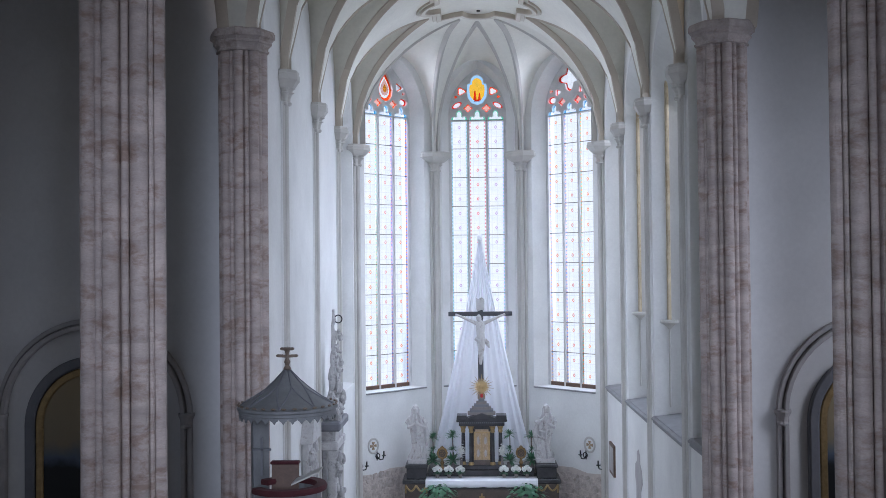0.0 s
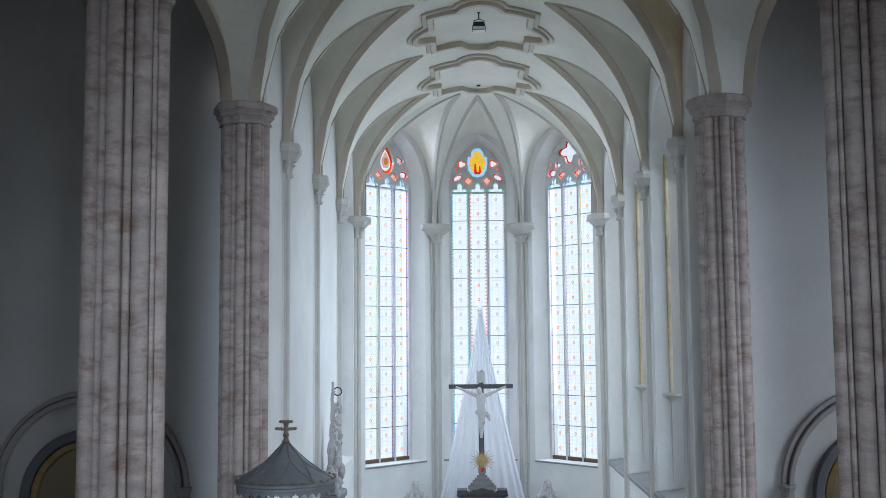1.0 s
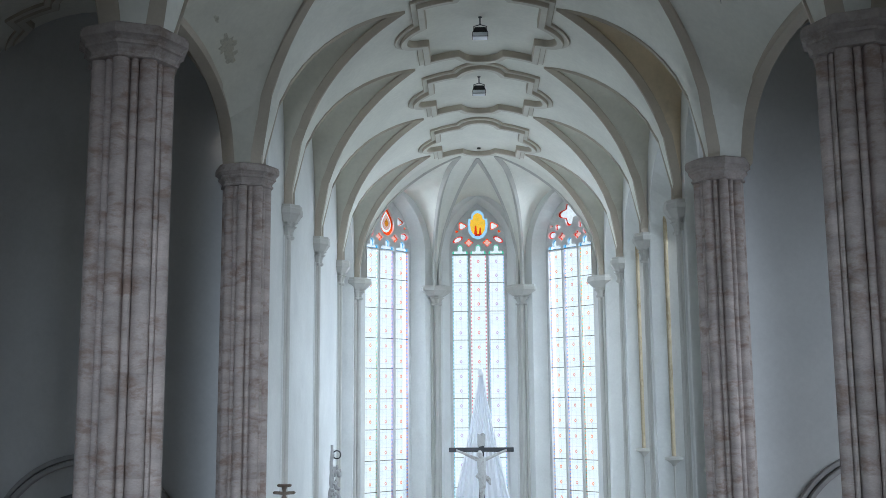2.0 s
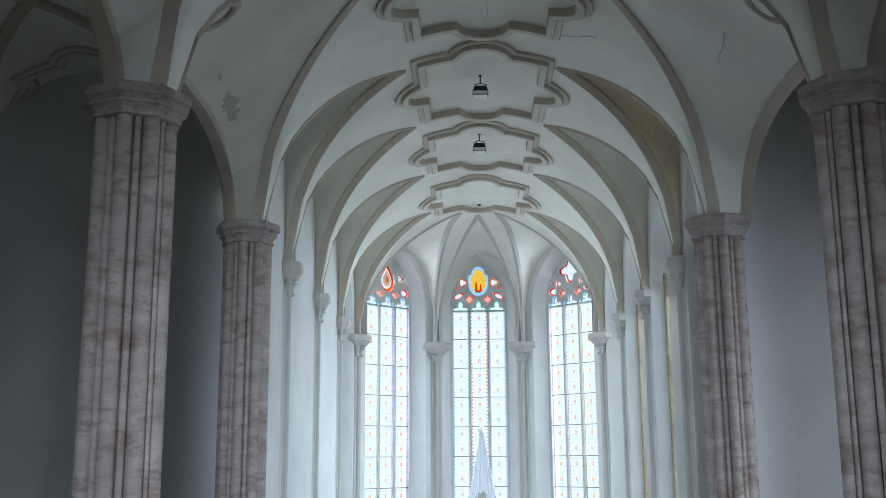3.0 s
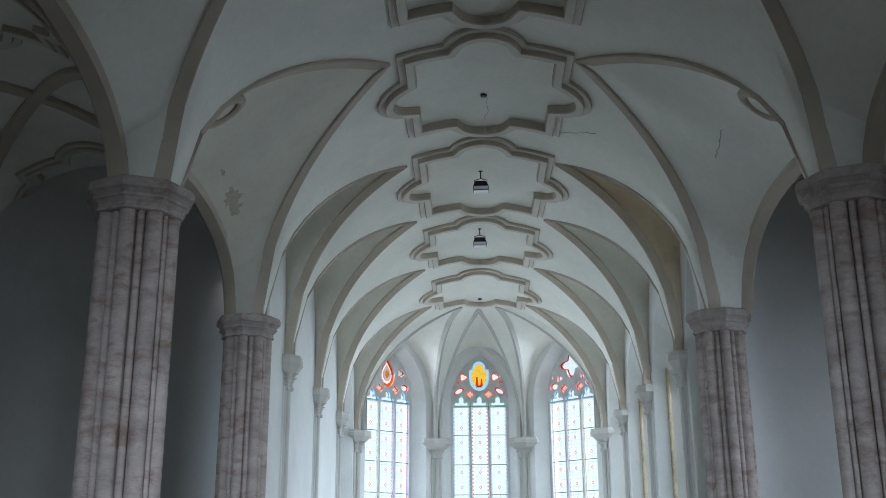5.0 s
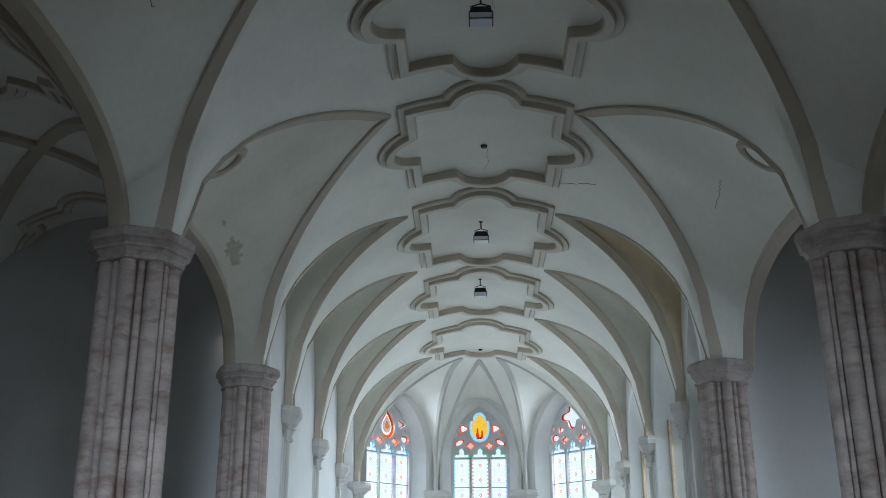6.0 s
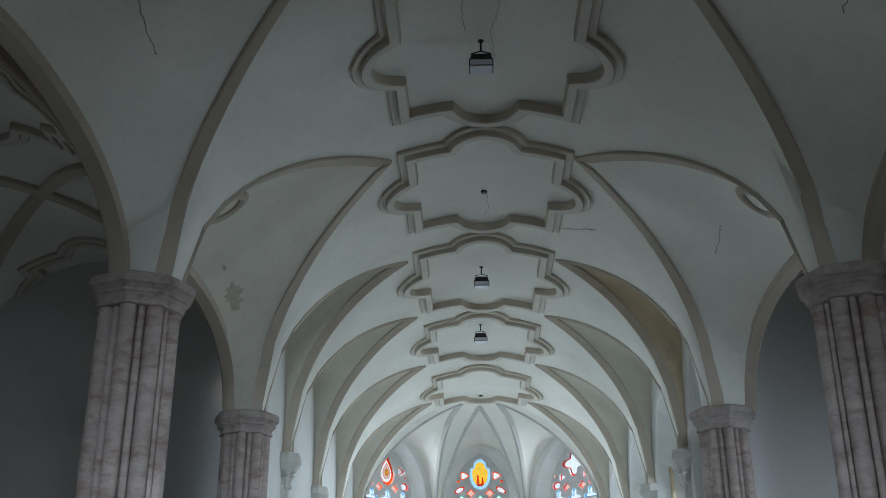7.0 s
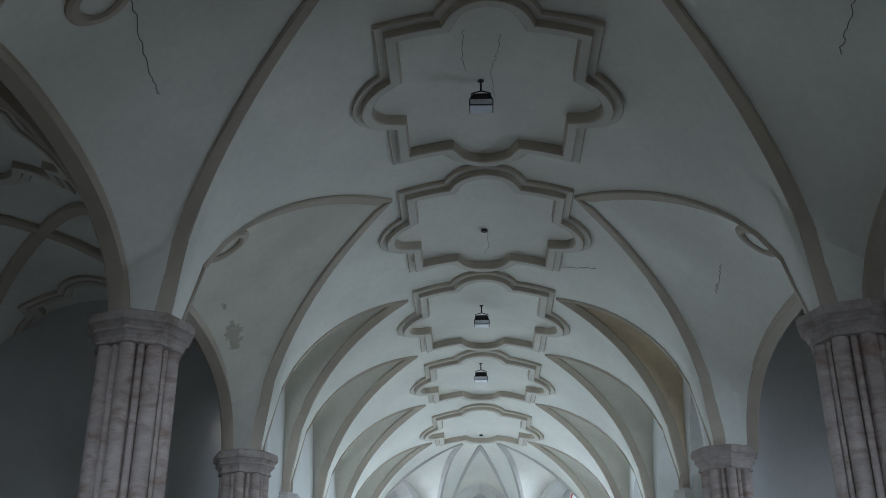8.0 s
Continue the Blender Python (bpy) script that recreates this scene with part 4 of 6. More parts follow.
def side_altar(cx, label):
    ob = empty("side_altar", (cx, EASTWALL, 0), label, "side altar", "side altars of the aisles")
    part("outer_arch", half_ring(bmesh.new(), 0, 6.3, 1.86, 1.96, -0.1, 0.0, 0.0), NICHE, ob, "plaster arch moulding")
    part("inner_arch", half_ring(bmesh.new(), 0, 6.3, 1.74, 1.84, -0.16, 0.0, 0.0), NICHE, ob)
    for s in (-1, 1):
        bm = bmesh.new()
        lathe(bm, [(0.1, 6.08), (0.12, 6.12), (0.1, 6.16), (0.13, 6.26), (0.17, 6.34), (0.17, 6.38)], 12, (s * 1.86, -0.1))
        part("capital", bm, NICHE, ob, "small leaf capital")
    part("frame_moulding", half_ring(bmesh.new(), 0, 6.15, 1.16, 1.36, -0.14, 0.0, 0.0), GREY_FRAME, ob, "dark grey painted moulding")
    part("gilt_frame", half_ring(bmesh.new(), 0, 6.15, 1.0, 1.15, -0.11, 0.0, 0.0), GOLD, ob, "carved gilt frame")
    n = 28
    pts = [(-1.0, 0.6), (1.0, 0.6)] + [(1.0 * math.cos(math.pi * k / n), 6.15 + math.sin(math.pi * k / n)) for k in range(n + 1)]
    bm = bmesh.new()
    plate(bm, [(a, b - 5.0) for a, b in pts], [], lambda a, b, d: (a, -0.05 + d, b), 0.04)
    c = part("canvas", bm, PAINTING, ob, "old dark landscape painting")
    c.location = (0, 0, 5.0)
    return ob


side_altar(-7.75, "arched side altar with a gilt-framed dark painting")
side_altar(7.57, "arched side altar with a gilt-framed dark painting")


# ---- high altar ----
def altar():
    ob = empty("high_altar", (0, 38.0, 0), "dark marble high altar with gilt garlands", "altar")
    part("body", bevelled(box(bmesh.new(), -1.95, 1.95, -0.7, 1.0, 0, 1.5), 0.02), DARK_MARBLE, ob)
    part("front_panel", bevelled(box(bmesh.new(), -1.5, 1.5, -0.74, -0.7, 0.15, 1.2), 0.015), BROWN_MARBLE, ob, "brown marble front panel")
    part("gradine", bevelled(box(bmesh.new(), -1.95, 1.95, 0.0, 1.0, 1.5, 1.76), 0.02), DARK_MARBLE, ob, "raised dark marble shelf")
    bm = bmesh.new()
    box(bm, -0.03, 0.03, -0.78, -0.745, 0.76, 1.06)
    box(bm, -0.1, 0.1, -0.78, -0.745, 0.9, 0.96)
    part("gilt_cross", bm, GOLD, ob, "small gilt cross")
    for s in (-1, 1):
        cx = s * 2.36
        part("pedestal_base", bevelled(box(bmesh.new(), cx - 0.42, cx + 0.42, -0.55, 0.6, 0, 1.36), 0.02), BROWN_MARBLE, ob, "brown marble pedestal")
        part("pedestal_cornice", bevelled(box(bmesh.new(), cx - 0.5, cx + 0.5, -0.62, 0.66, 1.36, 1.52), 0.03), DARK_MARBLE, ob)
        part("pedestal_block", bevelled(box(bmesh.new(), cx - 0.36, cx + 0.36, -0.4, 0.5, 1.52, 1.9), 0.02), DARK_MARBLE, ob)
        part("pedestal_cap", bevelled(box(bmesh.new(), cx - 0.4, cx + 0.4, -0.44, 0.54, 1.9, 2.02), 0.02), DARK_MARBLE, ob)
        bm = bmesh.new()
        for k in range(2):
            x0 = cx - 0.38 + 0.38 * k
            tube(bm, [(x0 + 0.38 * u / 8, -0.585 - 0.02 * math.sin(math.pi * u / 8), 1.32 - 0.2 * math.sin(math.pi * u / 8)) for u in range(9)], 0.035, 7)
        tube(bm, [(cx - 0.38, -0.585, 1.34), (cx - 0.38, -0.585, 1.04)], 0.03, 7)
        tube(bm, [(cx + 0.38, -0.585, 1.34), (cx + 0.38, -0.585, 1.04)], 0.03, 7)
        part("garland", bm, GOLD, ob, "gilt hanging garland", True)
    return ob


altar()
bm = bmesh.new()
rows = []
random.seed(4)
for i in range(41):
    x = -2.02 + 4.04 * i / 40
    w = 0.012 * math.sin(i * 1.9) + 0.008 * math.sin(i * 0.7)
    rows.append([(x, 37.95, 1.525), (x, 37.3, 1.525), (x, 37.26, 1.51), (x, 37.245 + w, 1.42), (x, 37.235 + 2 * w, 1.28 + 0.006 * math.sin(i))])
grid_faces(bm, rows)
cloth = tagged(link_mesh("altar_cloth", bm, LINEN, None, "", True), "white linen cloth hanging over the altar table", "altar cloth")
hem = cloth.modifiers.new("hem", "SOLIDIFY")
hem.thickness, hem.offset = 0.01, 0.0


def carved_mass(bm, x, y, z, sx, sy, sz, seed, sub=3):
    geom = bmesh.ops.create_icosphere(bm, subdivisions=sub, radius=1.0)
    for v in geom["verts"]:
        f = 1 + 0.32 * noise.noise(v.co * 2.3 + Vector((seed, 0, 0))) + 0.16 * noise.noise(v.co * 5.1 + Vector((0, seed, 0)))
        v.co = Vector((x + v.co.x * sx * f, y + v.co.y * sy * f, z + v.co.z * sz * f))


def tabernacle():
    ob = empty("tabernacle", (0.03, 38.35, 1.76), "black and gold temple tabernacle with stepped top", "tabernacle")
    ob.scale = (1.07, 1.0, 0.96)
    part("base", bevelled(box(bmesh.new(), -0.72, 0.72, -0.3, 0.35, 0, 0.16), 0.02), DARK_MARBLE, ob)
    part("core", bevelled(box(bmesh.new(), -0.42, 0.42, -0.12, 0.35, 0.16, 1.66), 0.01), DARK_MARBLE, ob)
    bm = bmesh.new()
    plate(bm, [(-0.23, 0.32), (0.23, 0.32), (0.23, 1.5), (-0.23, 1.5)], [], lambda a, b, d: (a, -0.16 + d, b), 0.04)
    door = part("door", bm, GILT_DOOR, ob, "gilt door with figures in relief")
    bm = bmesh.new()
    for x, w in ((-0.245, 0.03), (0.245, 0.03), (0.0, 0.02)):
        box(bm, x - w, x + w, -0.19, -0.16, 0.3, 1.36)
    box(bm, -0.275, 0.275, -0.19, -0.16, 1.36, 1.42)
    box(bm, -0.275, 0.275, -0.195, -0.165, 0.27, 0.31)
    part("door_moulding", bm, GOLD, door)
    for s in (-1, 1):
        for z0, z1 in ((0.4, 0.78), (0.86, 1.28)):
            bm = bmesh.new()
            carved_mass(bm, s * 0.125, -0.165, (z0 + z1) / 2, 0.045, 0.02, (z1 - z0) * 0.36, 7 * z0 + s, 3)
            part("relief", bm, NICHE, door, "pale raised relief", True)
    part("plinth_panel", box(bmesh.new(), -0.28, 0.28, -0.2, -0.13, 0.16, 0.34), BROWN_MARBLE, ob)
    for x, y in ((-0.64, -0.1), (-0.37, -0.22), (0.37, -0.22), (0.64, -0.1)):
        bm = bmesh.new()
        lathe(bm, [(0.08, 0.28), (0.068, 0.34), (0.066, 1.0), (0.058, 1.38)], 14, (x, y))
        col = part("column", bm, DARK_MARBLE, ob, "black marble column", True)
        bm = bmesh.new()
        lathe(bm, [(0.06, 1.38), (0.08, 1.43), (0.07, 1.5), (0.115, 1.64)], 10, (x, y))
        part("gilt_capital", bm, GOLD, col)
        bm = bmesh.new()
        lathe(bm, [(0.1, 0.16), (0.1, 0.2), (0.078, 0.28)], 12, (x, y))
        part("gilt_foot", bm, GOLD, col)
    part("entablature", bevelled(box(bmesh.new(), -0.78, 0.78, -0.36, 0.38, 1.66, 1.82), 0.02), DARK_MARBLE, ob)
    part("cornice", bevelled(box(bmesh.new(), -0.87, 0.87, -0.42, 0.42, 1.82, 1.92), 0.025), DARK_MARBLE, ob)
    for k in range(22):
        part("dentil", box(bmesh.new(), -0.74 + 0.07 * k - 0.018, -0.74 + 0.07 * k + 0.018, -0.385, -0.36, 1.77, 1.81), GREY_FRAME, ob)
    bm = bmesh.new()
    loft(bm, [[(-0.62, y, 1.92), (0.62, y, 1.92), (0.0, y, 2.14)] for y in (-0.42, 0.1)])
    part("pediment", bm, DARK_MARBLE, ob)
    for s in (-1, 1):
        part("attic_block", bevelled(box(bmesh.new(), s * 0.68 - 0.17, s * 0.68 + 0.17, -0.35, 0.3, 1.92, 2.06), 0.012), DARK_MARBLE, ob)
    z, w = 2.06, 0.48
    for k in range(6):
        part("step", bevelled(box(bmesh.new(), -w, w, -0.1 - w * 0.3, 0.12 + w * 0.3, z, z + 0.1), 0.01), GREY_FRAME if k % 2 else CLAY, ob)
        z, w = z + 0.1, w - 0.075
    part("cross_foot", bevelled(box(bmesh.new(), -0.13, 0.13, -0.1, 0.1, z, z + 0.18), 0.01), CLAY, ob)
    return ob


tabernacle()


# ---- crucifix, rays, lamp ----
def limb(bm, pts, radii, n=10):
    """A smooth round form through points with changing thickness."""
    P = [Vector(p) for p in pts]
    rings = []
    for i, p in enumerate(P):
        t = (P[min(i + 1, len(P) - 1)] - P[max(i - 1, 0)]).normalized()
        a = t.orthogonal().normalized()
        b = t.cross(a)
        rings.append([p + (a * math.cos(2 * math.pi * k / n) + b * math.sin(2 * math.pi * k / n)) * radii[i] for k in range(n)])
    loft(bm, rings)


cruc = empty("crucifix", (0.02, 38.35, 4.4), "black wooden crucifix with a pale carved figure", "crucifix")
bm = bmesh.new()
box(bm, -0.1, 0.1, -0.05, 0.05, 0.0, 3.3)
part("upright", bevelled(bm, 0.01), BLACK_PAINT, cruc)
part("crossbeam", bevelled(box(bmesh.new(), -1.18, 1.18, -0.065, 0.065, 2.97, 3.13), 0.01), BLACK_PAINT, cruc)
bm = bmesh.new()
plate(bm, [(-0.14, 3.22), (-0.1, 3.15), (0.05, 3.2), (0.14, 3.16), (0.15, 3.6), (0.05, 3.66), (-0.06, 3.6), (-0.15, 3.64)], [], lambda a, b, d: (a, -0.1 + d, b), 0.04)
part("title_scroll", bm, STATUE, cruc, "pale carved scroll")
bm = bmesh.new()
limb(bm, [(0, -0.16, 1.2), (0.0, -0.2, 1.35), (0.02, -0.22, 1.75), (0.02, -0.2, 2.1), (0, -0.2, 2.35), (0, -0.18, 2.55), (0.0, -0.16, 2.72), (-0.02, -0.2, 2.82)], [0.045, 0.07, 0.12, 0.16, 0.15, 0.17, 0.16, 0.07])
limb(bm, [(-0.03, -0.22, 2.78), (-0.05, -0.26, 2.86), (-0.06, -0.27, 2.95), (-0.06, -0.25, 3.03)], [0.06, 0.1, 0.1, 0.04])
for s in (-1, 1):
    limb(bm, [(s * 0.12, -0.16, 2.7), (s * 0.45, -0.14, 2.84), (s * 0.72, -0.11, 2.96), (s * 0.92, -0.09, 3.04)], [0.075, 0.055, 0.045, 0.04], 8)
limb(bm, [(0.16, -0.2, 2.1), (0.25, -0.2, 1.98), (0.32, -0.18, 1.8)], [0.08, 0.09, 0.02], 8)
limb(bm, [(-0.18, -0.2, 2.16), (-0.02, -0.26, 2.05), (0.17, -0.22, 2.15)], [0.08, 0.12, 0.08], 8)
part("carved_figure", bm, STATUE, cruc, "pale plain carved form", True)

rays = empty("ray_monstrance", (0.04, 38.1, 4.78), "gilt sunburst with pointed rays below the cross", "sunburst")
bm = bmesh.new()
random.seed(9)
for k in range(44):
    a = 2 * math.pi * k / 44
    r = (0.46, 0.3, 0.38, 0.3)[k % 4]
    q = Matrix.Rotation(a, 4, "Y")
    loft(bm, [[q @ Vector((x, y, 0.06)) for x, y in ((-0.02, -0.012), (0.02, -0.012), (0.02, 0.012), (-0.02, 0.012))], [q @ Vector((x, y, r)) for x, y in ((-0.004, -0.003), (0.004, -0.003), (0.004, 0.003), (-0.004, 0.003))]])
part("rays", bm, GOLD, rays)
bm = bmesh.new()
carved_mass(bm, 0, -0.02, 0, 0.09, 0.05, 0.1, 4.0, 3)
part("disc", bm, GOLD, rays, "", True)
bm = bmesh.new()
tube(bm, [(0, 0.02, -0.4), (0, 0.02, 0)], 0.03)
part("stem", bm, GOLD, rays)
bm = bmesh.new()
lathe(bm, [(0.03, 4.4), (0.055, 4.44), (0.05, 4.52), (0.03, 4.54)], 14, (0.04, 38.0))
tagged(link_mesh("sanctuary_lamp", bm, RED_GLASS, None, "", True), "small red glass sanctuary lamp on the tabernacle", "lamp")


# ---- veil behind the cross ----
def veil():
    m = bpy.data.materials.new("sheer_white_veil")
    m.use_nodes = True
    N, L = m.node_tree.nodes, m.node_tree.links
    b = N["Principled BSDF"]
    b.inputs["Base Color"].default_value, b.inputs["Roughness"].default_value = (0.86, 0.88, 0.92, 1), 0.9
    tr, mx, mt, no = N.new("ShaderNodeBsdfTranslucent"), N.new("ShaderNodeMixShader"), N.new("ShaderNodeMixShader"), N.new("ShaderNodeTexNoise")
    tp = N.new("ShaderNodeBsdfTransparent")
    tr.inputs["Color"].default_value = (0.9, 0.92, 0.96, 1)
    mx.inputs[0].default_value, mt.inputs[0].default_value = 0.32, 0.06
    L.new(b.outputs[0], mx.inputs[1])
    L.new(tr.outputs[0], mx.inputs[2])
    L.new(mx.outputs[0], mt.inputs[1])
    L.new(tp.outputs[0], mt.inputs[2])
    L.new(mt.outputs[0], N["Material Output"].inputs["Surface"])
    N.remove(no)
    bm = bmesh.new()
    rows = []
    for i in range(61):
        v = i / 60
        z = 10.25 - 8.3 * v
        w = 0.06 + 1.84 * v ** 1.12
        row = []
        for j in range(97):
            u = -1 + 2 * j / 96
            amp = 0.05 + 0.10 * v
            fold = math.sin(u * 31 + 1.3 * math.sin(u * 7)) * 0.6 + math.sin(u * 17 + 2 + 0.8 * v) * 0.5
            row.append((0.04 + w * u, 38.95 + amp * fold + 0.1 * (1 - abs(u)), z))
        rows.append(row)
    grid_faces(bm, rows)
    ob = empty("veil", (0, 0, 0), "sheer white pleated veil hung behind the cross", "drapery")
    part("cloth", bm, m, ob, "", True)
    bm = bmesh.new()
    bmesh.ops.create_icosphere(bm, subdivisions=3, radius=0.12)
    for v in bm.verts:
        v.co *= 1 + 0.22 * noise.noise(v.co * 11)
        v.co.z *= 1.25
        v.co += Vector((0.04, 38.95, 10.27))
    part("knot", bm, LINEN, ob, "gathered knot", True)


veil()


# ---- statues ----
def draped_statue(place, lean, seed, label):
    """One plain carved mass: a swaying robe with deep folds, a shawl in swags, folded sleeves, a veiled top."""
    rnd = random.Random(seed)
    bm = bmesh.new()
    n, m = 96, 60
    key = ((0.0, 0.27, 0.2), (0.08, 0.29, 0.22), (0.4, 0.235, 0.19), (0.8, 0.22, 0.18), (1.1, 0.25, 0.19), (1.38, 0.265, 0.185), (1.56, 0.235, 0.165), (1.68, 0.165, 0.14), (1.8, 0.135, 0.135), (1.92, 0.13, 0.135), (2.02, 0.105, 0.115), (2.08, 0.06, 0.07), (2.1, 0.02, 0.02))
    ph = rnd.uniform(0, 6)
    sway = lambda z: lean * 0.055 * math.sin(2.6 * z)
    rings = []
    for i in range(m + 1):
        z = 2.1 * i / m
        j = max(k for k in range(len(key)) if key[k][0] <= z + 1e-6)
        a0, a1 = key[j], key[min(j + 1, len(key) - 1)]
        f = (z - a0[0]) / max(1e-6, a1[0] - a0[0])
        f = f * f * (3 - 2 * f)
        ra, rb = a0[1] + (a1[1] - a0[1]) * f, a0[2] + (a1[2] - a0[2]) * f
        robe = 1.0 if z < 1.5 else max(0.3, 1 - (z - 1.5) * 2.5)
        ring = []
        for k in range(n):
            t = 2 * math.pi * k / n
            w = 0.42 * abs(math.sin(4.5 * t + ph + 1.3 * z + 0.9 * math.sin(2.3 * z + ph))) + 0.1 * math.sin(13 * t - 2.6 * z + ph) + 0.2 * noise.noise(Vector((2.2 * math.cos(t), 2.2 * math.sin(t), 2.1 * z + seed)))
            q = 0.8 + w * robe
            ring.append((ra * q * math.cos(t) + sway(z), rb * q * math.sin(t) - 0.04 * (z > 1.75), z))
        rings.append(ring)
    loft(bm, rings)

    def run(pts, radii, k=12):
        limb(bm, [(x + sway(z), y, z) for x, y, z in pts], radii, k)
    # veil hanging at both sides of the smooth front of the top
    run([(0, -0.115, 2.0), (0, -0.13, 1.91), (0, -0.115, 1.8)], [0.045, 0.066, 0.045])
    for s in (-1, 1):
        run([(s * 0.06, -0.1, 2.04), (s * 0.125, -0.1, 1.9), (s * 0.13, -0.12, 1.74), (s * 0.2, -0.13, 1.58), (s * 0.16, -0.17, 1.42)], [0.03, 0.035, 0.04, 0.05, 0.03])
        lift = 0.16 if s == -1 and lean < 0 else 0.0
        run([(s * 0.24, 0, 1.58), (s * 0.34, -0.06, 1.4), (s * 0.3, -0.18, 1.24 + lift), (s * 0.15, -0.26, 1.32 + lift * 1.2), (s * 0.03, -0.27, 1.42 + lift * 1.6)], [0.06, 0.085, 0.085, 0.06, 0.035])
    # shawl in hanging swags over the hips
    for k, (drop, out) in enumerate(((1.02, 0.195), (0.8, 0.2))):
        run([(-0.27 * lean, -0.05, drop + 0.3), (-0.15 * lean, -out + 0.02, drop + 0.1), (0.03 * lean, -out - 0.01, drop), (0.19 * lean, -out + 0.03, drop + 0.05), (0.3 * lean, -0.05, drop + 0.22)], [0.025, 0.035, 0.045, 0.04, 0.03])
    run([(0.3 * lean, -0.05, 1.32), (0.35 * lean, -0.1, 1.0), (0.32 * lean, -0.11, 0.7), (0.29 * lean, -0.08, 0.5)], [0.07, 0.085, 0.07, 0.02])
    for k in range(9):
        x0 = -0.22 + 0.055 * k + rnd.uniform(-0.02, 0.02)
        x1 = x0 * 1.15 + 0.05 * lean + rnd.uniform(-0.03, 0.03)
        z1 = rnd.uniform(0.6, 0.85)
        dep = 0.2 * math.sqrt(max(0.1, 1 - (x0 / 0.27) ** 2))
        run([(x0, -dep + 0.03, z1), (x0 * 0.6 + x1 * 0.4 + 0.02 * lean, -dep - 0.035, z1 * 0.62), (x0 * 0.3 + x1 * 0.7, -dep - 0.035, z1 * 0.3), (x1, -dep - 0.06, 0.03)], [0.014, 0.034, 0.038, 0.03], 8)
    box(bm, -0.34, 0.34, -0.27, 0.27, -0.14, 0.03)
    ob = tagged(link_mesh("statue", bm, STATUE, None, "", True), label, "statue", "statues beside the altar")
    fuse = ob.modifiers.new("fuse", "REMESH")
    fuse.mode, fuse.voxel_size, fuse.use_smooth_shade = "VOXEL", 0.011, True
    ob.location, ob.scale = place, (1, 1, 0.95)
    return ob


draped_statue((-2.34, 38.05, 2.16), 1, 1, "weathered white stone statue of a draped standing form")
draped_statue((2.34, 38.05, 2.16), -1, 5, "weathered white stone statue of a draped standing form")


# ---- plants and altar ornaments ----
def blade(bm, base, tip, width, sag, n=5, up=Vector((0, 0, 1))):
    base, tip = Vector(base), Vector(tip)
    d = tip - base
    s = d.cross(up)
    s = s.normalized() if s.length > 1e-4 else Vector((1, 0, 0))
    L, R = [], []
    for i in range(n + 1):
        u = i / n
        w = width * math.sin(math.pi * (0.12 + 0.88 * u)) * (1 if u < 1 else 0)
        p = base + d * u - up * sag * u * u
        L.append(bm.verts.new(p - s * w))
        R.append(bm.verts.new(p + s * w + up * 0.004))
    for i in range(n):
        bm.faces.new((L[i], R[i], R[i + 1], L[i + 1]))


def pot(bm, r, h):
    lathe(bm, [(r * 0.75, 0), (r, h * 0.9), (r * 1.08, h * 0.92), (r * 1.08, h)], 16)


def hydrangea(x, y, z, seed):
    rnd = random.Random(seed)
    ob = empty("potted_hydrangea", (x, y, z), "white flowering hydrangea in a small grey pot", "flowers", "hydrangeas on the altar")
    bm = bmesh.new()
    pot(bm, 0.075, 0.13)
    part("pot", bm, CLAY, ob)
    bm = bmesh.new()
    for k in range(26):
        a, e = rnd.uniform(0, 6.28), rnd.uniform(-0.1, 0.9)
        blade(bm, (0, 0, 0.12), (0.19 * math.cos(a) * math.cos(e), 0.17 * math.sin(a) * math.cos(e), 0.15 + 0.16 * math.sin(e)), 0.04, 0.03)
    part("leaves", bm, LEAF, ob)
    bm = bmesh.new()
    for cx, cz in ((-0.1, 0.3), (0.09, 0.29), (0.0, 0.36)):
        for k in range(70):
            d = Vector((rnd.gauss(0, 1), rnd.gauss(0, 1), rnd.gauss(0, 1))).normalized()
            p = Vector((cx, rnd.uniform(-0.03, 0.03), cz)) + d * 0.085
            q = d.to_track_quat("Z", "Y")
            bm.faces.new([bm.verts.new(p + q @ Vector((0.03 * math.cos(t), 0.03 * math.sin(t), 0.006 * (i % 2)))) for i, t in enumerate((0, 1.57, 3.14, 4.71))])
    part("blossom", bm, PETAL, ob, "white rounded blossoms")
    return ob


for k, x in enumerate((-1.6, -1.18, -0.77, 0.82, 1.26, 1.65)):
    hydrangea(x, 37.72, 1.535, 20 + k)


def palm(x, y, z, h, seed):
    rnd = random.Random(seed)
    ob = empty("potted_palm", (x, y, z), "small potted dragon palm with narrow green leaves", "plant", "palms beside the tabernacle")
    bm = bmesh.new()
    pot(bm, 0.11, 0.2)
    part("pot", bm, CLAY, ob)
    bm = bmesh.new()
    tube(bm, [(0, 0, 0.15), (0.01, 0, h * 0.5), (0, 0.01, h - 0.1)], 0.016)
    part("stem", bm, WOOD, ob)
    bm = bmesh.new()
    for zc, cnt, ln in ((h - 0.08, 60, 0.3), (h * 0.55, 26, 0.24), (0.28, 44, 0.4)):
        for k in range(cnt):
            a, e = rnd.uniform(0, 6.28), rnd.uniform(-0.25, 1.3)
            blade(bm, (0, 0, zc), (ln * math.cos(a) * math.cos(e), ln * math.sin(a) * math.cos(e), zc + ln * math.sin(e)), 0.02 if zc > 0.4 else 0.042, 0.06)
    part("leaves", bm, LEAF, ob)
    return ob


for x, h, s in ((-1.78, 1.22, 1), (-1.05, 1.28, 2), (1.06, 1.3, 3), (1.86, 1.25, 4)):
    palm(x, 38.3, 1.76, h, s)


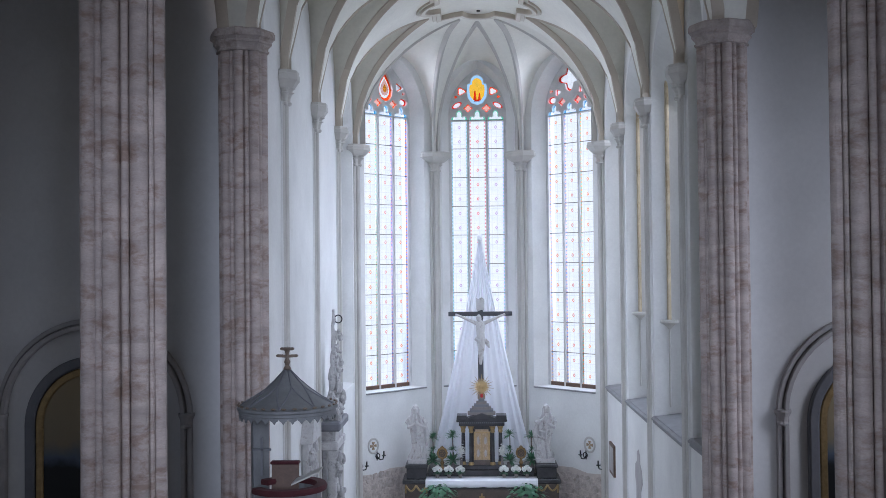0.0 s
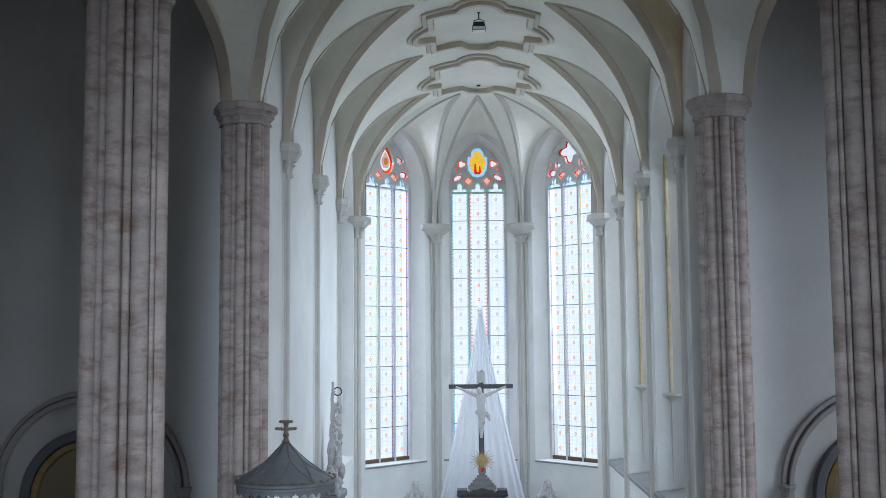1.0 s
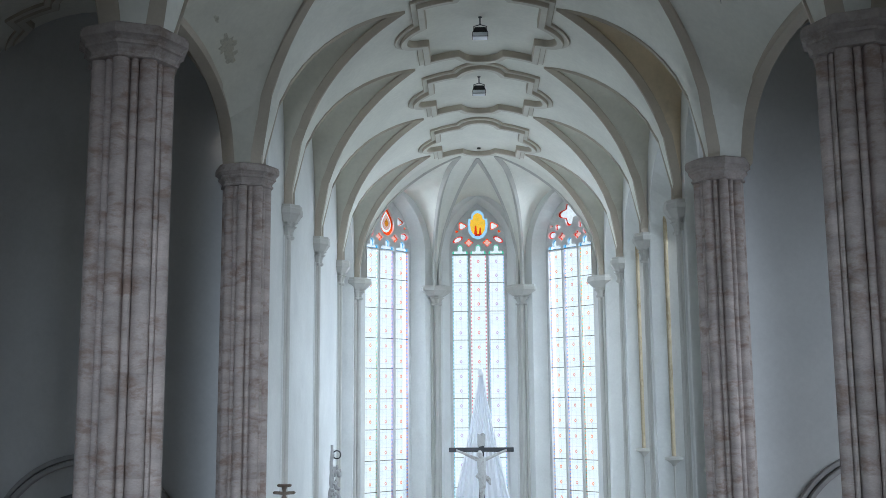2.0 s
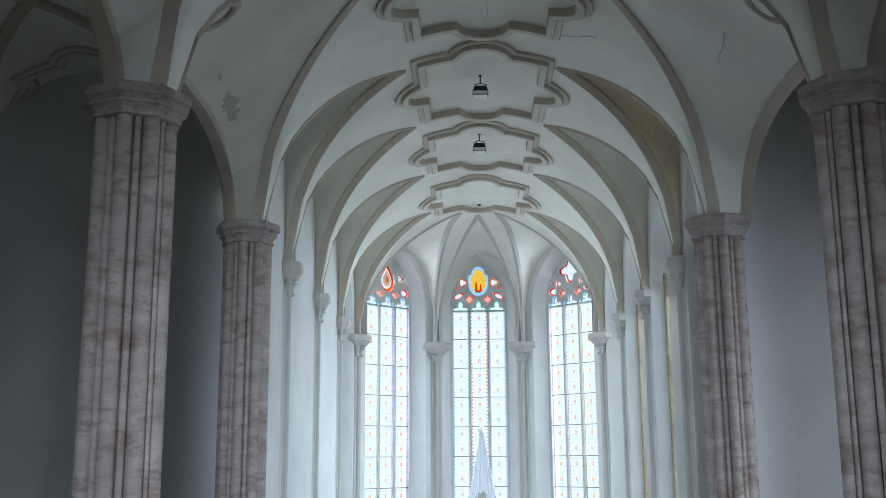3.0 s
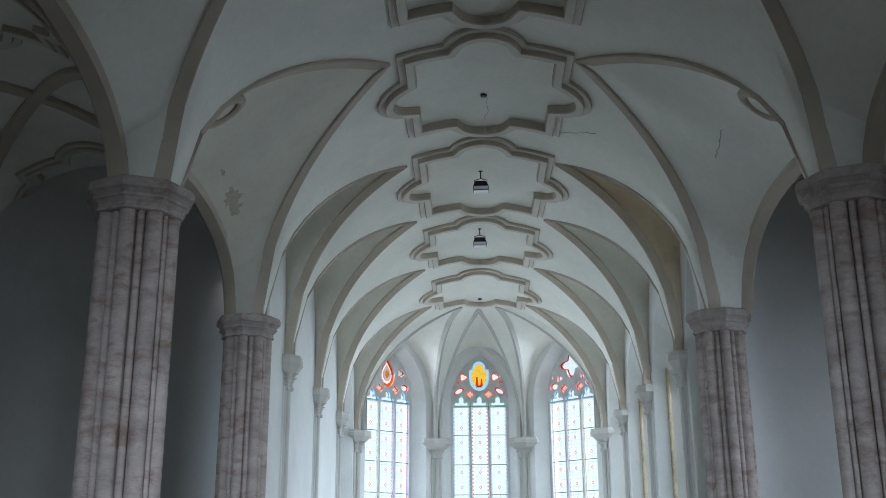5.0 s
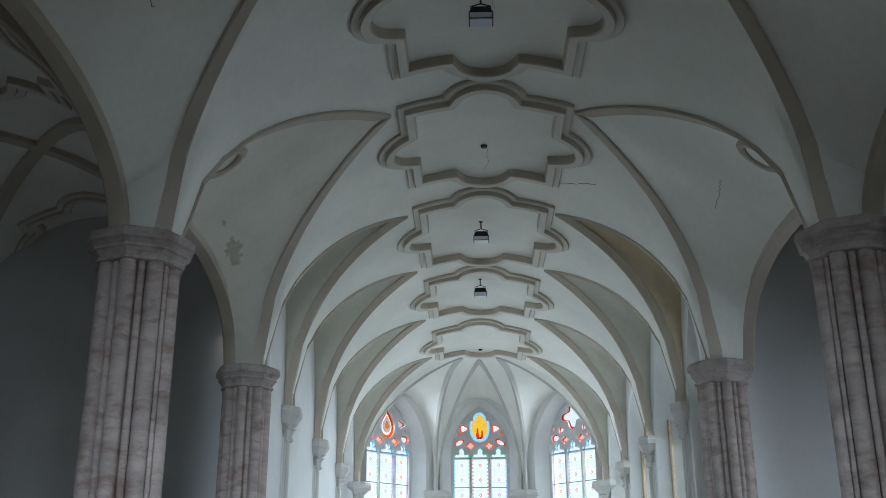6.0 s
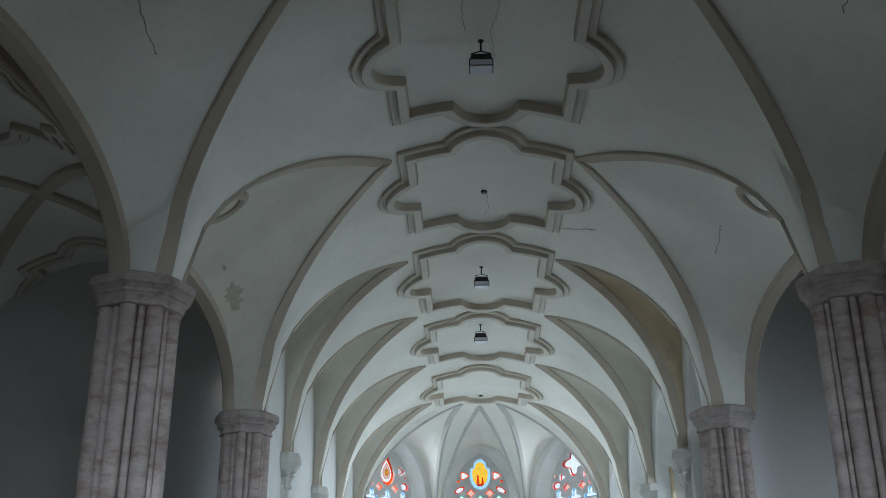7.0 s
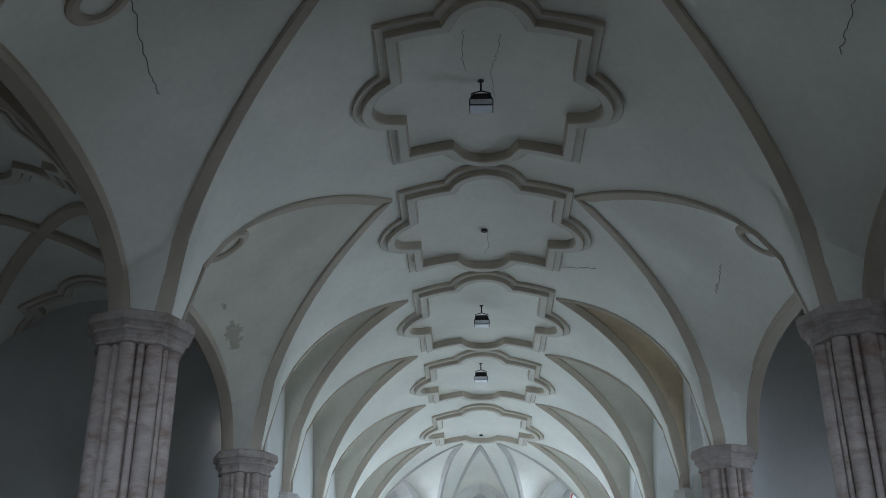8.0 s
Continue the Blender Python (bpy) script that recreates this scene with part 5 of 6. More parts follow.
def broadleaf(x, y, z, seed):
    rnd = random.Random(seed)
    ob = empty("broadleaf_plant", (x, y, z), "bushy broad-leaved green plant before the altar", "plant", "plants before the altar")
    bm = bmesh.new()
    lathe(bm, [(0.2, 0), (0.2, 0.35), (0.16, 0.4), (0.23, 0.75), (0.25, 0.77)], 18)
    part("pot", bm, CLAY, ob)
    bm = bmesh.new()
    for k in range(120):
        a, e, r = rnd.uniform(0, 6.28), rnd.uniform(0.0, 1.4), rnd.uniform(0.25, 0.62)
        p = Vector((r * 1.15 * math.cos(a) * math.cos(e), r * 0.7 * math.sin(a) * math.cos(e), 0.83 + r * 0.75 * math.sin(e)))
        d = Vector((math.cos(a), math.sin(a) * 0.8, -0.25)) * rnd.uniform(0.13, 0.2)
        blade(bm, p, p + d, rnd.uniform(0.05, 0.085), 0.05, 4)
    part("leaves", bm, LEAF, ob)
    bm = bmesh.new()
    for k in range(14):
        a = rnd.uniform(0, 6.28)
        tube(bm, [(0, 0, 0.45), (0.15 * math.cos(a), 0.1 * math.sin(a), 0.7), (0.35 * math.cos(a), 0.25 * math.sin(a), 0.85)], 0.007, 5)
    part("stalks", bm, LEAF, ob)
    return ob


broadleaf(-1.52, 36.75, 0.25, 31)
broadleaf(1.6, 36.75, 0.25, 33)
for x in (-1.52, 1.6):
    tagged(link_mesh("plant_stand", bevelled(box(bmesh.new(), x - 0.25, x + 0.25, 36.5, 37.0, 0, 0.25), 0.01), WOOD), "low brown wooden stand under a plant", "stand", "plant stands")


def reliquary(x, y, z):
    ob = empty("round_reliquary", (x, y, z), "round gilt reliquary with a scalloped dark frame", "reliquary", "reliquaries beside the tabernacle")
    ob.scale = (0.76, 0.76, 0.76)
    bm = bmesh.new()
    lathe(bm, [(0.17, 0), (0.16, 0.05), (0.09, 0.1), (0.05, 0.2), (0.11, 0.32), (0.05, 0.42), (0.06, 0.56)], 16)
    part("foot", bm, OLD_GOLD, ob, "", True)
    n = 72
    lobed = lambda r, k: r * (1 + 0.07 * abs(math.cos(4 * 2 * math.pi * k / n)))
    at = lambda r, k, yy: (r * math.cos(2 * math.pi * k / n), yy, 0.78 + r * 1.12 * math.sin(2 * math.pi * k / n))
    bm = bmesh.new()
    loft(bm, [[at(lobed(r, k), k, yy) for k in range(n)] for r, yy in ((0.16, 0.03), (0.16, -0.04), (0.2, -0.06), (0.245, -0.04), (0.245, 0.03), (0.16, 0.03))], caps=False)
    part("ring", bm, OLD_GOLD, ob)
    bm = bmesh.new()
    loft(bm, [[at(0.175, k, yy) for k in range(n)] for yy in (-0.02, 0.02)])
    dial = part("dial", bm, BROWN_MARBLE, ob, "dark brown glazed dial")
    bm = bmesh.new()
    for k in range(8):
        t = 2 * math.pi * k / 8
        bmesh.ops.create_icosphere(bm, subdivisions=1, radius=0.022, matrix=Matrix.Translation((0.1 * math.cos(t), -0.025, 0.78 + 0.11 * math.sin(t))))
    bmesh.ops.create_icosphere(bm, subdivisions=1, radius=0.035, matrix=Matrix.Translation((0, -0.025, 0.78)))
    part("relic_mount", bm, OLD_GOLD, dial)["kind"] = "stuff"
    bm = bmesh.new()
    for dx, dz, r in ((0, 1.1, 0.045), (-0.06, 1.06, 0.035), (0.06, 1.06, 0.035)):
        bmesh.ops.create_icosphere(bm, subdivisions=2, radius=r, matrix=Matrix.Translation((dx, 0, dz)))
    part("finial", bm, OLD_GOLD, ob, "", True)


reliquary(-1.43, 38.1, 1.76)
reliquary(1.46, 38.1, 1.76)


def flower_vase(x, y, z, seed):
    rnd = random.Random(seed)
    ob = empty("flower_vase", (x, y, z), "tall dark vase with white flowers", "flowers", "vases at the tabernacle")
    bm = bmesh.new()
    lathe(bm, [(0.05, 0), (0.07, 0.1), (0.04, 0.3), (0.05, 0.42)], 14)
    part("vase", bm, CLAY, ob, "", True)
    bm = bmesh.new()
    for k in range(220):
        d = Vector((rnd.gauss(0, 0.7), rnd.gauss(0, 0.6), rnd.gauss(0, 1.2)))
        p = Vector((0, 0, 0.66)) + d * 0.085
        q = d.to_track_quat("Z", "Y") if d.length > 0.01 else Euler((0, 0, 0)).to_quaternion()
        bm.faces.new([bm.verts.new(p + q @ Vector((0.035 * math.cos(t), 0.035 * math.sin(t), 0.01 * (i % 2)))) for i, t in enumerate((0, 1.57, 3.14, 4.71))])
    part("blossom", bm, PETAL, ob)


flower_vase(-0.73, 38.1, 1.76, 5)
flower_vase(0.77, 38.1, 1.76, 6)


# ---- pulpit with its canopy ----
def pulpit():
    ob = empty("pulpit", (-3.6, 18.55, 0), "grey painted pulpit with a conical canopy and red rail", "pulpit")
    n = 16
    R = 0.84
    prof = [(R, 6.74), (R * 0.93, 6.79), (R * 0.72, 6.89), (R * 0.48, 7.03), (R * 0.27, 7.19), (R * 0.12, 7.32), (0.06, 7.37)]
    bm = bmesh.new()
    lathe(bm, prof, 32)
    can = part("canopy", bm, PULPIT, ob, "grey tent-shaped canopy roof", True)
    bm = bmesh.new()
    for k in range(8):
        a0 = 2 * math.pi * k / 8
        for s in (-1, 1):
            pts = []
            for i in range(25):
                u = i / 24 * (len(prof) - 1)
                j = min(int(u), len(prof) - 2)
                r, z = (prof[j][c] + (prof[j + 1][c] - prof[j][c]) * (u - j) for c in (0, 1))
                a = a0 + s * math.pi / 8 * min(1.0, (R - r) / (0.62 * R) * (0.38 * R + R - r) / R)
                pts.append((r * math.cos(a) * 1.005, r * math.sin(a) * 1.005, z + 0.008))
            tube(bm, pts, 0.014, 5)
    part("lattice_rib", bm, GREY_FRAME, can, "raised lattice of lead strips")
    bm = bmesh.new()
    lathe(bm, [(R + 0.0, 6.61), (R + 0.03, 6.63), (R + 0.03, 6.68), (R + 0.06, 6.7), (R + 0.06, 6.74), (R - 0.02, 6.77)], 48)
    part("rim", bm, PULPIT, ob, "", True)
    bm = bmesh.new()
    lathe(bm, [(0.02, 6.65), (R, 6.64)], 32, close=False)
    part("soffit", bm, PULPIT, ob)
    for k in range(30):
        a = 2 * math.pi * k / 30
        q = Matrix.Rotation(a, 4, "Z")
        bm = bmesh.new()
        bmesh.ops.create_icosphere(bm, subdivisions=1, radius=0.035, matrix=q @ Matrix.Translation((R + 0.04, 0, 6.78)) @ Matrix.Diagonal((0.7, 1.5, 0.7, 1)))
        part("rosette", bm, PULPIT_TRIM, ob)
    for k in range(34):
        a = 2 * math.pi * k / 34
        q = Matrix.Rotation(a, 4, "Z")
        bm = bmesh.new()
        loft(bm, [[q @ Vector((R + d, y, z)) for y, z in ((-0.082, 6.62), (0.082, 6.62), (0.07, 6.58), (0.035, 6.56), (0.0, 6.51), (-0.035, 6.56), (-0.07, 6.58))] for d in (0.0, 0.02)])
        part("valance_tooth", bm, PULPIT, ob)
    bm = bmesh.new()
    tube(bm, [(0, 0, 7.33), (0, 0, 7.76)], 0.032)
    lathe(bm, [(0.03, 7.35), (0.075, 7.4), (0.035, 7.46), (0.06, 7.52), (0.03, 7.58)], 12)
    lathe(bm, [(0.03, 7.66), (0.05, 7.72), (0.09, 7.76), (0.06, 7.78)], 10)
    for w, z in ((0.17, 7.63), (0.1, 7.755)):
        tube(bm, [(-w, 0, z), (0, 0, z - 0.01), (w, 0, z)], 0.028, 8)
        for x in (-w, -w * 0.5, w * 0.5, w):
            bmesh.ops.create_icosphere(bm, subdivisions=1, radius=0.036, matrix=Matrix.Translation((x, 0, z)) @ Matrix.Diagonal((1, 1, 0.8, 1)))
    part("finial_cross", bm, PULPIT_TRIM, ob, "bronze double cross")
    # body and rail
    for k in range(8):
        a0, a1 = 2 * math.pi * (k - 0.5) / 8, 2 * math.pi * (k + 0.5) / 8
        if k in (3, 4):
            continue
        bm = bmesh.new()
        loft(bm, [[(r * math.cos(a), r * math.sin(a), z) for a, r in ((a0, 0.6), (a1, 0.6), (a1, 0.55), (a0, 0.55))] for z in (4.2, 5.24)])
        side = part("panel", bm, PULPIT, ob, "grey panelled side")
        bm = bmesh.new()
        am = (a0 + a1) / 2
        q = Matrix.Rotation(am, 4, "Z")
        loft(bm, [[q @ Vector((0.56 + d, y, z)) for y, z in ((-0.17, 4.35), (0.17, 4.35), (0.17, 5.05), (-0.17, 5.05))] for d in (0.0, 0.015)])
        part("inset", bm, GREY_FRAME, side)
    bm = bmesh.new()
    pts = [(0.6 * math.cos(2 * math.pi * k / 32), 0.6 * math.sin(2 * math.pi * k / 32), 5.29) for k in range(-13, 14)]
    sweep(bm, pts, [(-0.09, -0.05), (0.09, -0.05), (0.1, 0.0), (0.08, 0.05), (-0.08, 0.05), (-0.1, 0.0)], lambda i: (0, 0, 1))
    part("rail", bm, VELVET, ob, "dark red padded rail", True)
    bm = bmesh.new()
    lathe(bm, [(0.08, 3.3), (0.2, 3.5), (0.5, 3.9), (0.62, 4.15), (0.62, 4.22)], 16)
    part("corbel", bm, PULPIT, ob, "", True)
    part("platform", box(bmesh.new(), -0.5, 0.5, -0.5, 0.5, 4.2, 4.26), WOOD, ob)
    # back board up to the canopy, against the pier
    bm = bmesh.new()
    loft(bm, [[(-0.62 + a, 0.55 + b, z) for a, b in ((-0.1, -0.1), (0.16, 0.05), (0.1, 0.15), (-0.16, 0.0))] for z in (4.2, 6.56)])
    part("back_post", bm, PULPIT, ob, "grey carved back post")
    bm = bmesh.new()
    box(bm, -0.57, -0.53, 0.36, 0.4, 5.4, 6.1)
    box(bm, -0.72, -0.38, 0.36, 0.4, 5.86, 5.9)
    part("post_cross", bm, GREY_FRAME, ob, "slender carved cross")
    bm = bmesh.new()
    loft(bm, [[(-0.18 + a, 0.05 + b, 5.62 + c) for a, b, c in ((-0.2, 0.4, 0), (0.3, 0.4, 0), (0.3, 0.34, -0.5), (-0.2, 0.34, -0.5))], [(-0.18 + a, 0.12 + b, 5.62 + c) for a, b, c in ((-0.2, 0.4, 0), (0.3, 0.4, 0), (0.3, 0.34, -0.5), (-0.2, 0.34, -0.5))]])
    part("door", bm, WOOD, ob, "brown lined door leaf")
    part("door_edge", bevelled(box(bmesh.new(), -0.4, 0.14, 0.38, 0.54, 5.6, 5.66), 0.02), VELVET, ob, "dark red padded edge")
    bm = bmesh.new()
    loft(bm, [[(0.1 + a, b, 5.38 + c) for a, b, c in ((0, -0.25, 0), (0.5, -0.25, 0.22), (0.5, 0.25, 0.22), (0, 0.25, 0))], [(0.1 + a, b, 5.35 + c) for a, b, c in ((0, -0.25, 0), (0.5, -0.25, 0.22), (0.5, 0.25, 0.22), (0, 0.25, 0))]])
    part("lectern", bm, SHAFT, ob, "slanted pale book rest")
    return ob


pulpit()


# ---- wall monuments on the north choir wall ----
def monument():
    ob = empty("wall_monument", (-HALF, 29.3, 0), "tall weathered baroque stone monument on the wall", "monument")
    part("plinth", bevelled(box(bmesh.new(), 0, 0.5, -0.9, 0.9, 0, 1.2), 0.03), MONUMENT, ob)
    for y in (-0.6, 0.6):
        bm = bmesh.new()
        lathe(bm, [(0.16, 1.2), (0.14, 1.4), (0.12, 2.6), (0.13, 3.9), (0.17, 4.0), (0.2, 4.15)], 14, (0.3, y))
        part("column", bm, MONUMENT, ob, "twisted stone column", True)
    part("back_panel", bevelled(box(bmesh.new(), 0, 0.14, -0.5, 0.5, 1.2, 4.2), 0.02), MONUMENT, ob)
    part("entablature", bevelled(box(bmesh.new(), 0, 0.5, -0.85, 0.85, 4.15, 4.4), 0.04), MONUMENT, ob)
    part("cornice", bevelled(box(bmesh.new(), 0, 0.58, -0.95, 0.95, 4.7, 4.95), 0.05), GREY_FRAME, ob, "dark projecting cornice")
    part("frieze", bevelled(box(bmesh.new(), 0, 0.42, -0.7, 0.7, 4.4, 4.7), 0.02), MONUMENT, ob)
    for j, (y, z, s) in enumerate(((-0.3, 2.2, 0.28), (-0.25, 3.1, 0.24), (0.3, 2.4, 0.26), (0.1, 3.5, 0.24), (-0.5, 1.7, 0.2))):
        bm = bmesh.new()
        carved_mass(bm, 0.24, y, z, 0.18, s, s * 1.5, 3.0 + j)
        part("carved_relief", bm, MONUMENT, ob, "", True)
    for j, (y, z, a, h) in enumerate(((-0.55, 5.35, 0.18, 0.42), (0.55, 5.3, 0.17, 0.4), (0.0, 5.6, 0.2, 0.55), (-0.2, 6.1, 0.16, 0.35), (0.05, 6.55, 0.13, 0.4), (0.0, 7.1, 0.085, 0.4))):
        bm = bmesh.new()
        carved_mass(bm, 0.28, y, z, a * 0.78, a * 0.78, h, 11.0 + j)
        part("finial_carving", bm, MONUMENT, ob, "", True)
    rnd = random.Random(17)
    for j in range(110):
        z = rnd.uniform(1.5, 4.1) if j < 44 else 5.0 + 2.4 * rnd.random() ** 1.4
        wide = 0.62 if z < 4.5 else 0.62 - (z - 5.0) * 0.23
        s = rnd.uniform(0.035, 0.11) * (1.0 if z < 6 else 0.7)
        bm = bmesh.new()
        carved_mass(bm, 0.32 + rnd.uniform(-0.05, 0.2), rnd.uniform(-wide, wide), z, s, s, s * rnd.uniform(1.0, 2.4), 50.0 + j, 2)
        part("carved_relief", bm, MONUMENT, ob)
    bm = bmesh.new()
    limb(bm, [(0.28, 0, 7.3), (0.26, 0.01, 7.55), (0.3, 0.0, 7.75), (0.28, 0.02, 7.9), (0.28, 0.02, 8.02)], [0.06, 0.045, 0.06, 0.035, 0.04])
    part("top_figure", bm, MONUMENT, ob)
    bm = bmesh.new()
    tube(bm, [(0.42 + 0.11 * math.cos(2 * math.pi * k / 18), 0.0, 7.75 + 0.11 * math.sin(2 * math.pi * k / 18)) for k in range(19)], 0.018, 6)
    part("iron_ring", bm, IRON, ob, "thin dark iron ring")
    ob2 = empty("relief_tablet", (-HALF, 25.9, 0), "white stone relief tablet on the wall", "tablet")
    part("slab", bevelled(box(bmesh.new(), 0, 0.16, -0.55, 0.55, 3.2, 4.9), 0.03), STATUE, ob2)
    bm = bmesh.new()
    loft(bm, [[(x, -0.7, 4.9), (x, 0.7, 4.9), (x, 0.35, 5.45), (x, 0, 5.6), (x, -0.35, 5.45)] for x in (0.0, 0.3)])
    part("gable", bm, STATUE, ob2)
    for j, (y, z) in enumerate(((-0.35, 3.5), (0.1, 3.6), (0.4, 3.8), (-0.1, 3.9), (-0.4, 4.1), (0.25, 4.2), (0.0, 4.5), (-0.3, 4.5), (0.35, 4.65), (0.0, 5.2))):
        bm = bmesh.new()
        carved_mass(bm, 0.18, y, z, 0.12, 0.12, 0.2, 30.0 + j, 3)
        part("carved_relief", bm, STATUE, ob2, "", True)


monument()


# ---- wall crosses, sconces, pictures ----
def on_diagonal(sx, along, z, off=0.0):
    """A place on a slanting apse wall, along metres from its outer corner."""
    k = math.sqrt(0.5)
    return (sx * (HALF - along * k - off * k), SHAFTS[3] + along * k - off * k, z)


for sx in (-1, 1):
    p = on_diagonal(sx, 0.8, 2.7, 0.01)
    ob = empty("consecration_cross", p, "painted round consecration cross on the wall", "wall cross", "consecration crosses", -sx * 45 + (0 if sx < 0 else 0))
    ob.matrix_world = pose(*p, 0, 0, 45 if sx < 0 else -45)
    bm = bmesh.new()
    n = 28
    loft(bm, [[(r * math.cos(2 * math.pi * k / n), y, r * 1.15 * math.sin(2 * math.pi * k / n)) for k in range(n)] for r, y in ((0.20, 0.02), (0.20, -0.02), (0.22, -0.035), (0.26, -0.02), (0.26, 0.02))], caps=False)
    part("wreath", bm, SHAFT, ob, "grey wreath", True)
    bm = bmesh.new()
    for a in range(4):
        q = Matrix.Rotation(a * math.pi / 2, 4, "Y")
        loft(bm, [[q @ Vector((x, y, z)) for x, z in ((-0.02, 0.02), (0.02, 0.02), (0.06, 0.14), (-0.06, 0.14))] for y in (-0.012, 0.01)])
    part("cross", bm, GILT_DOOR, ob, "dull gilt cross")
    for along, z in ((0.95, 2.32), (0.15, 2.05)):
        p = on_diagonal(sx, along, z, 0.01)
        sc = empty("wall_sconce", p, "black wrought iron candle bracket on the wall", "sconce", "iron sconces")
        sc.matrix_world = pose(*p, 0, 0, 45 if sx < 0 else -45) @ Matrix.Diagonal((1.35, 1.35, 1.35, 1))
        bm = bmesh.new()
        tube(bm, [(0, 0, 0), (0.02, -0.12, -0.09), (0.02, -0.24, -0.06), (0.02, -0.28, 0.04)], 0.016, 6)
        tube(bm, [(0, -0.02, 0.12), (0, -0.02, -0.12)], 0.016, 6)
        part("arm", bm, IRON, sc)
        bm = bmesh.new()
        tube(bm, [(0.07 * math.cos(2 * math.pi * k / 12), -0.05, 0.07 * math.sin(2 * math.pi * k / 12)) for k in range(13)], 0.014, 6)
        part("ring", bm, IRON, sc)
        bm = bmesh.new()
        lathe(bm, [(0.05, 0.03), (0.06, 0.05), (0.02, 0.055), (0.02, 0.16)], 10, (0.02, -0.28))
        part("candle_cup", bm, IRON, sc)
pic = empty("framed_picture", (HALF, 35.6, 2.6), "narrow framed dark picture on the choir wall", "picture")
part("frame", box(bmesh.new(), -0.07, 0.0, -0.55, 0.55, -0.55, 0.5), WOOD, pic, "brown wooden frame")
part("image", box(bmesh.new(), -0.076, -0.07, -0.45, 0.45, -0.45, 0.4), NICHE, pic, "faded grey image")
st = empty("painted_wall_form", (HALF - 0.012, 30.15, 2.0), "faded grey painted standing form on the wall", "mural")
bm = bmesh.new()
plate(bm, [(-0.2, 0.0), (0.22, 0.0), (0.2, 0.7), (0.3, 1.0), (0.27, 1.35), (0.12, 1.5), (0.13, 1.75), (0.0, 1.86), (-0.12, 1.74), (-0.12, 1.5), (-0.26, 1.32), (-0.32, 1.0), (-0.18, 0.7)], [], lambda a, b, d: (d, a * 2.1, b), 0.012)
part("paint_layer", bm, NICHE, st, "faded grey paint")


# ---- bare rubble at the foot of the apse walls ----
def stone_meshes():
    out = []
    for s in range(6):
        rnd = random.Random(60 + s)
        bm = bmesh.new()
        n = 8
        ring = [((0.5 + rnd.uniform(-0.07, 0.05)) * max(-1, min(1, 1.35 * math.cos(2 * math.pi * (k + 0.5) / n))), (0.5 + rnd.uniform(-0.07, 0.05)) * max(-1, min(1, 1.35 * math.sin(2 * math.pi * (k + 0.5) / n)))) for k in range(n)]
        loft(bm, [[(x * f, y, z * f) for x, z in ring] for f, y in ((1.0, 0.02), (0.97, -0.02), (0.8, -0.034 - rnd.uniform(0, 0.02)))])
        bmesh.ops.recalc_face_normals(bm, faces=bm.faces)
        me = bpy.data.meshes.new("stone")
        bm.to_mesh(me)
        bm.free()
        me.materials.append(RUBBLE)
        out.append(me)
    return out


STONES = stone_meshes()
rnd = random.Random(77)
for sx in (-1, 1):
    p = on_diagonal(sx, 0.0, 0.0, 0.012)
    plinth = empty("rubble_plinth", p, "bare rubble masonry at the foot of the apse wall", "masonry", "rubble plinths", 0, "structure")
    plinth.matrix_world = pose(*p, 0, 0, 45 if sx < 0 else -45)
    d = 1 if sx < 0 else -1
    bm = bmesh.new()
    prof = [(0.0, 0.0), (3.9, 0.0), (3.9, 1.75), (3.2, 1.82), (2.4, 1.74), (1.6, 1.78), (0.9, 1.66), (0.3, 1.7), (0, 1.6)]
    plate(bm, [(a * d, b) for a, b in prof], [], lambda a, b, q: (a, q * 1.0 - 0.005, b), 0.02)
    part("mortar_bed", bm, MORTAR, plinth, "rough lime mortar")
    z = 0.02
    while z < 1.55:
        h = rnd.uniform(0.13, 0.24)
        x = 0.05 + rnd.uniform(0, 0.1)
        while x < 3.8:
            w = rnd.uniform(0.16, 0.42)
            if x + w > 3.88:
                break
            s = new("stone", rnd.choice(STONES))
            s.parent = plinth
            s.location = (d * (x + w / 2), 0.0, z + h / 2 + rnd.uniform(-0.04, 0.04))
            s.rotation_euler = (0, rnd.uniform(-0.3, 0.3), 0)
            s.scale = (w * 1.04, rnd.uniform(0.2, 0.75), h * 1.06)
            x += w + 0.012
        z += h + 0.012


# ---- cracks and damp patches of the nave vault ----
CRACK = material("dark_crack", (0.16, 0.155, 0.15), 0.95, vary=0.2)


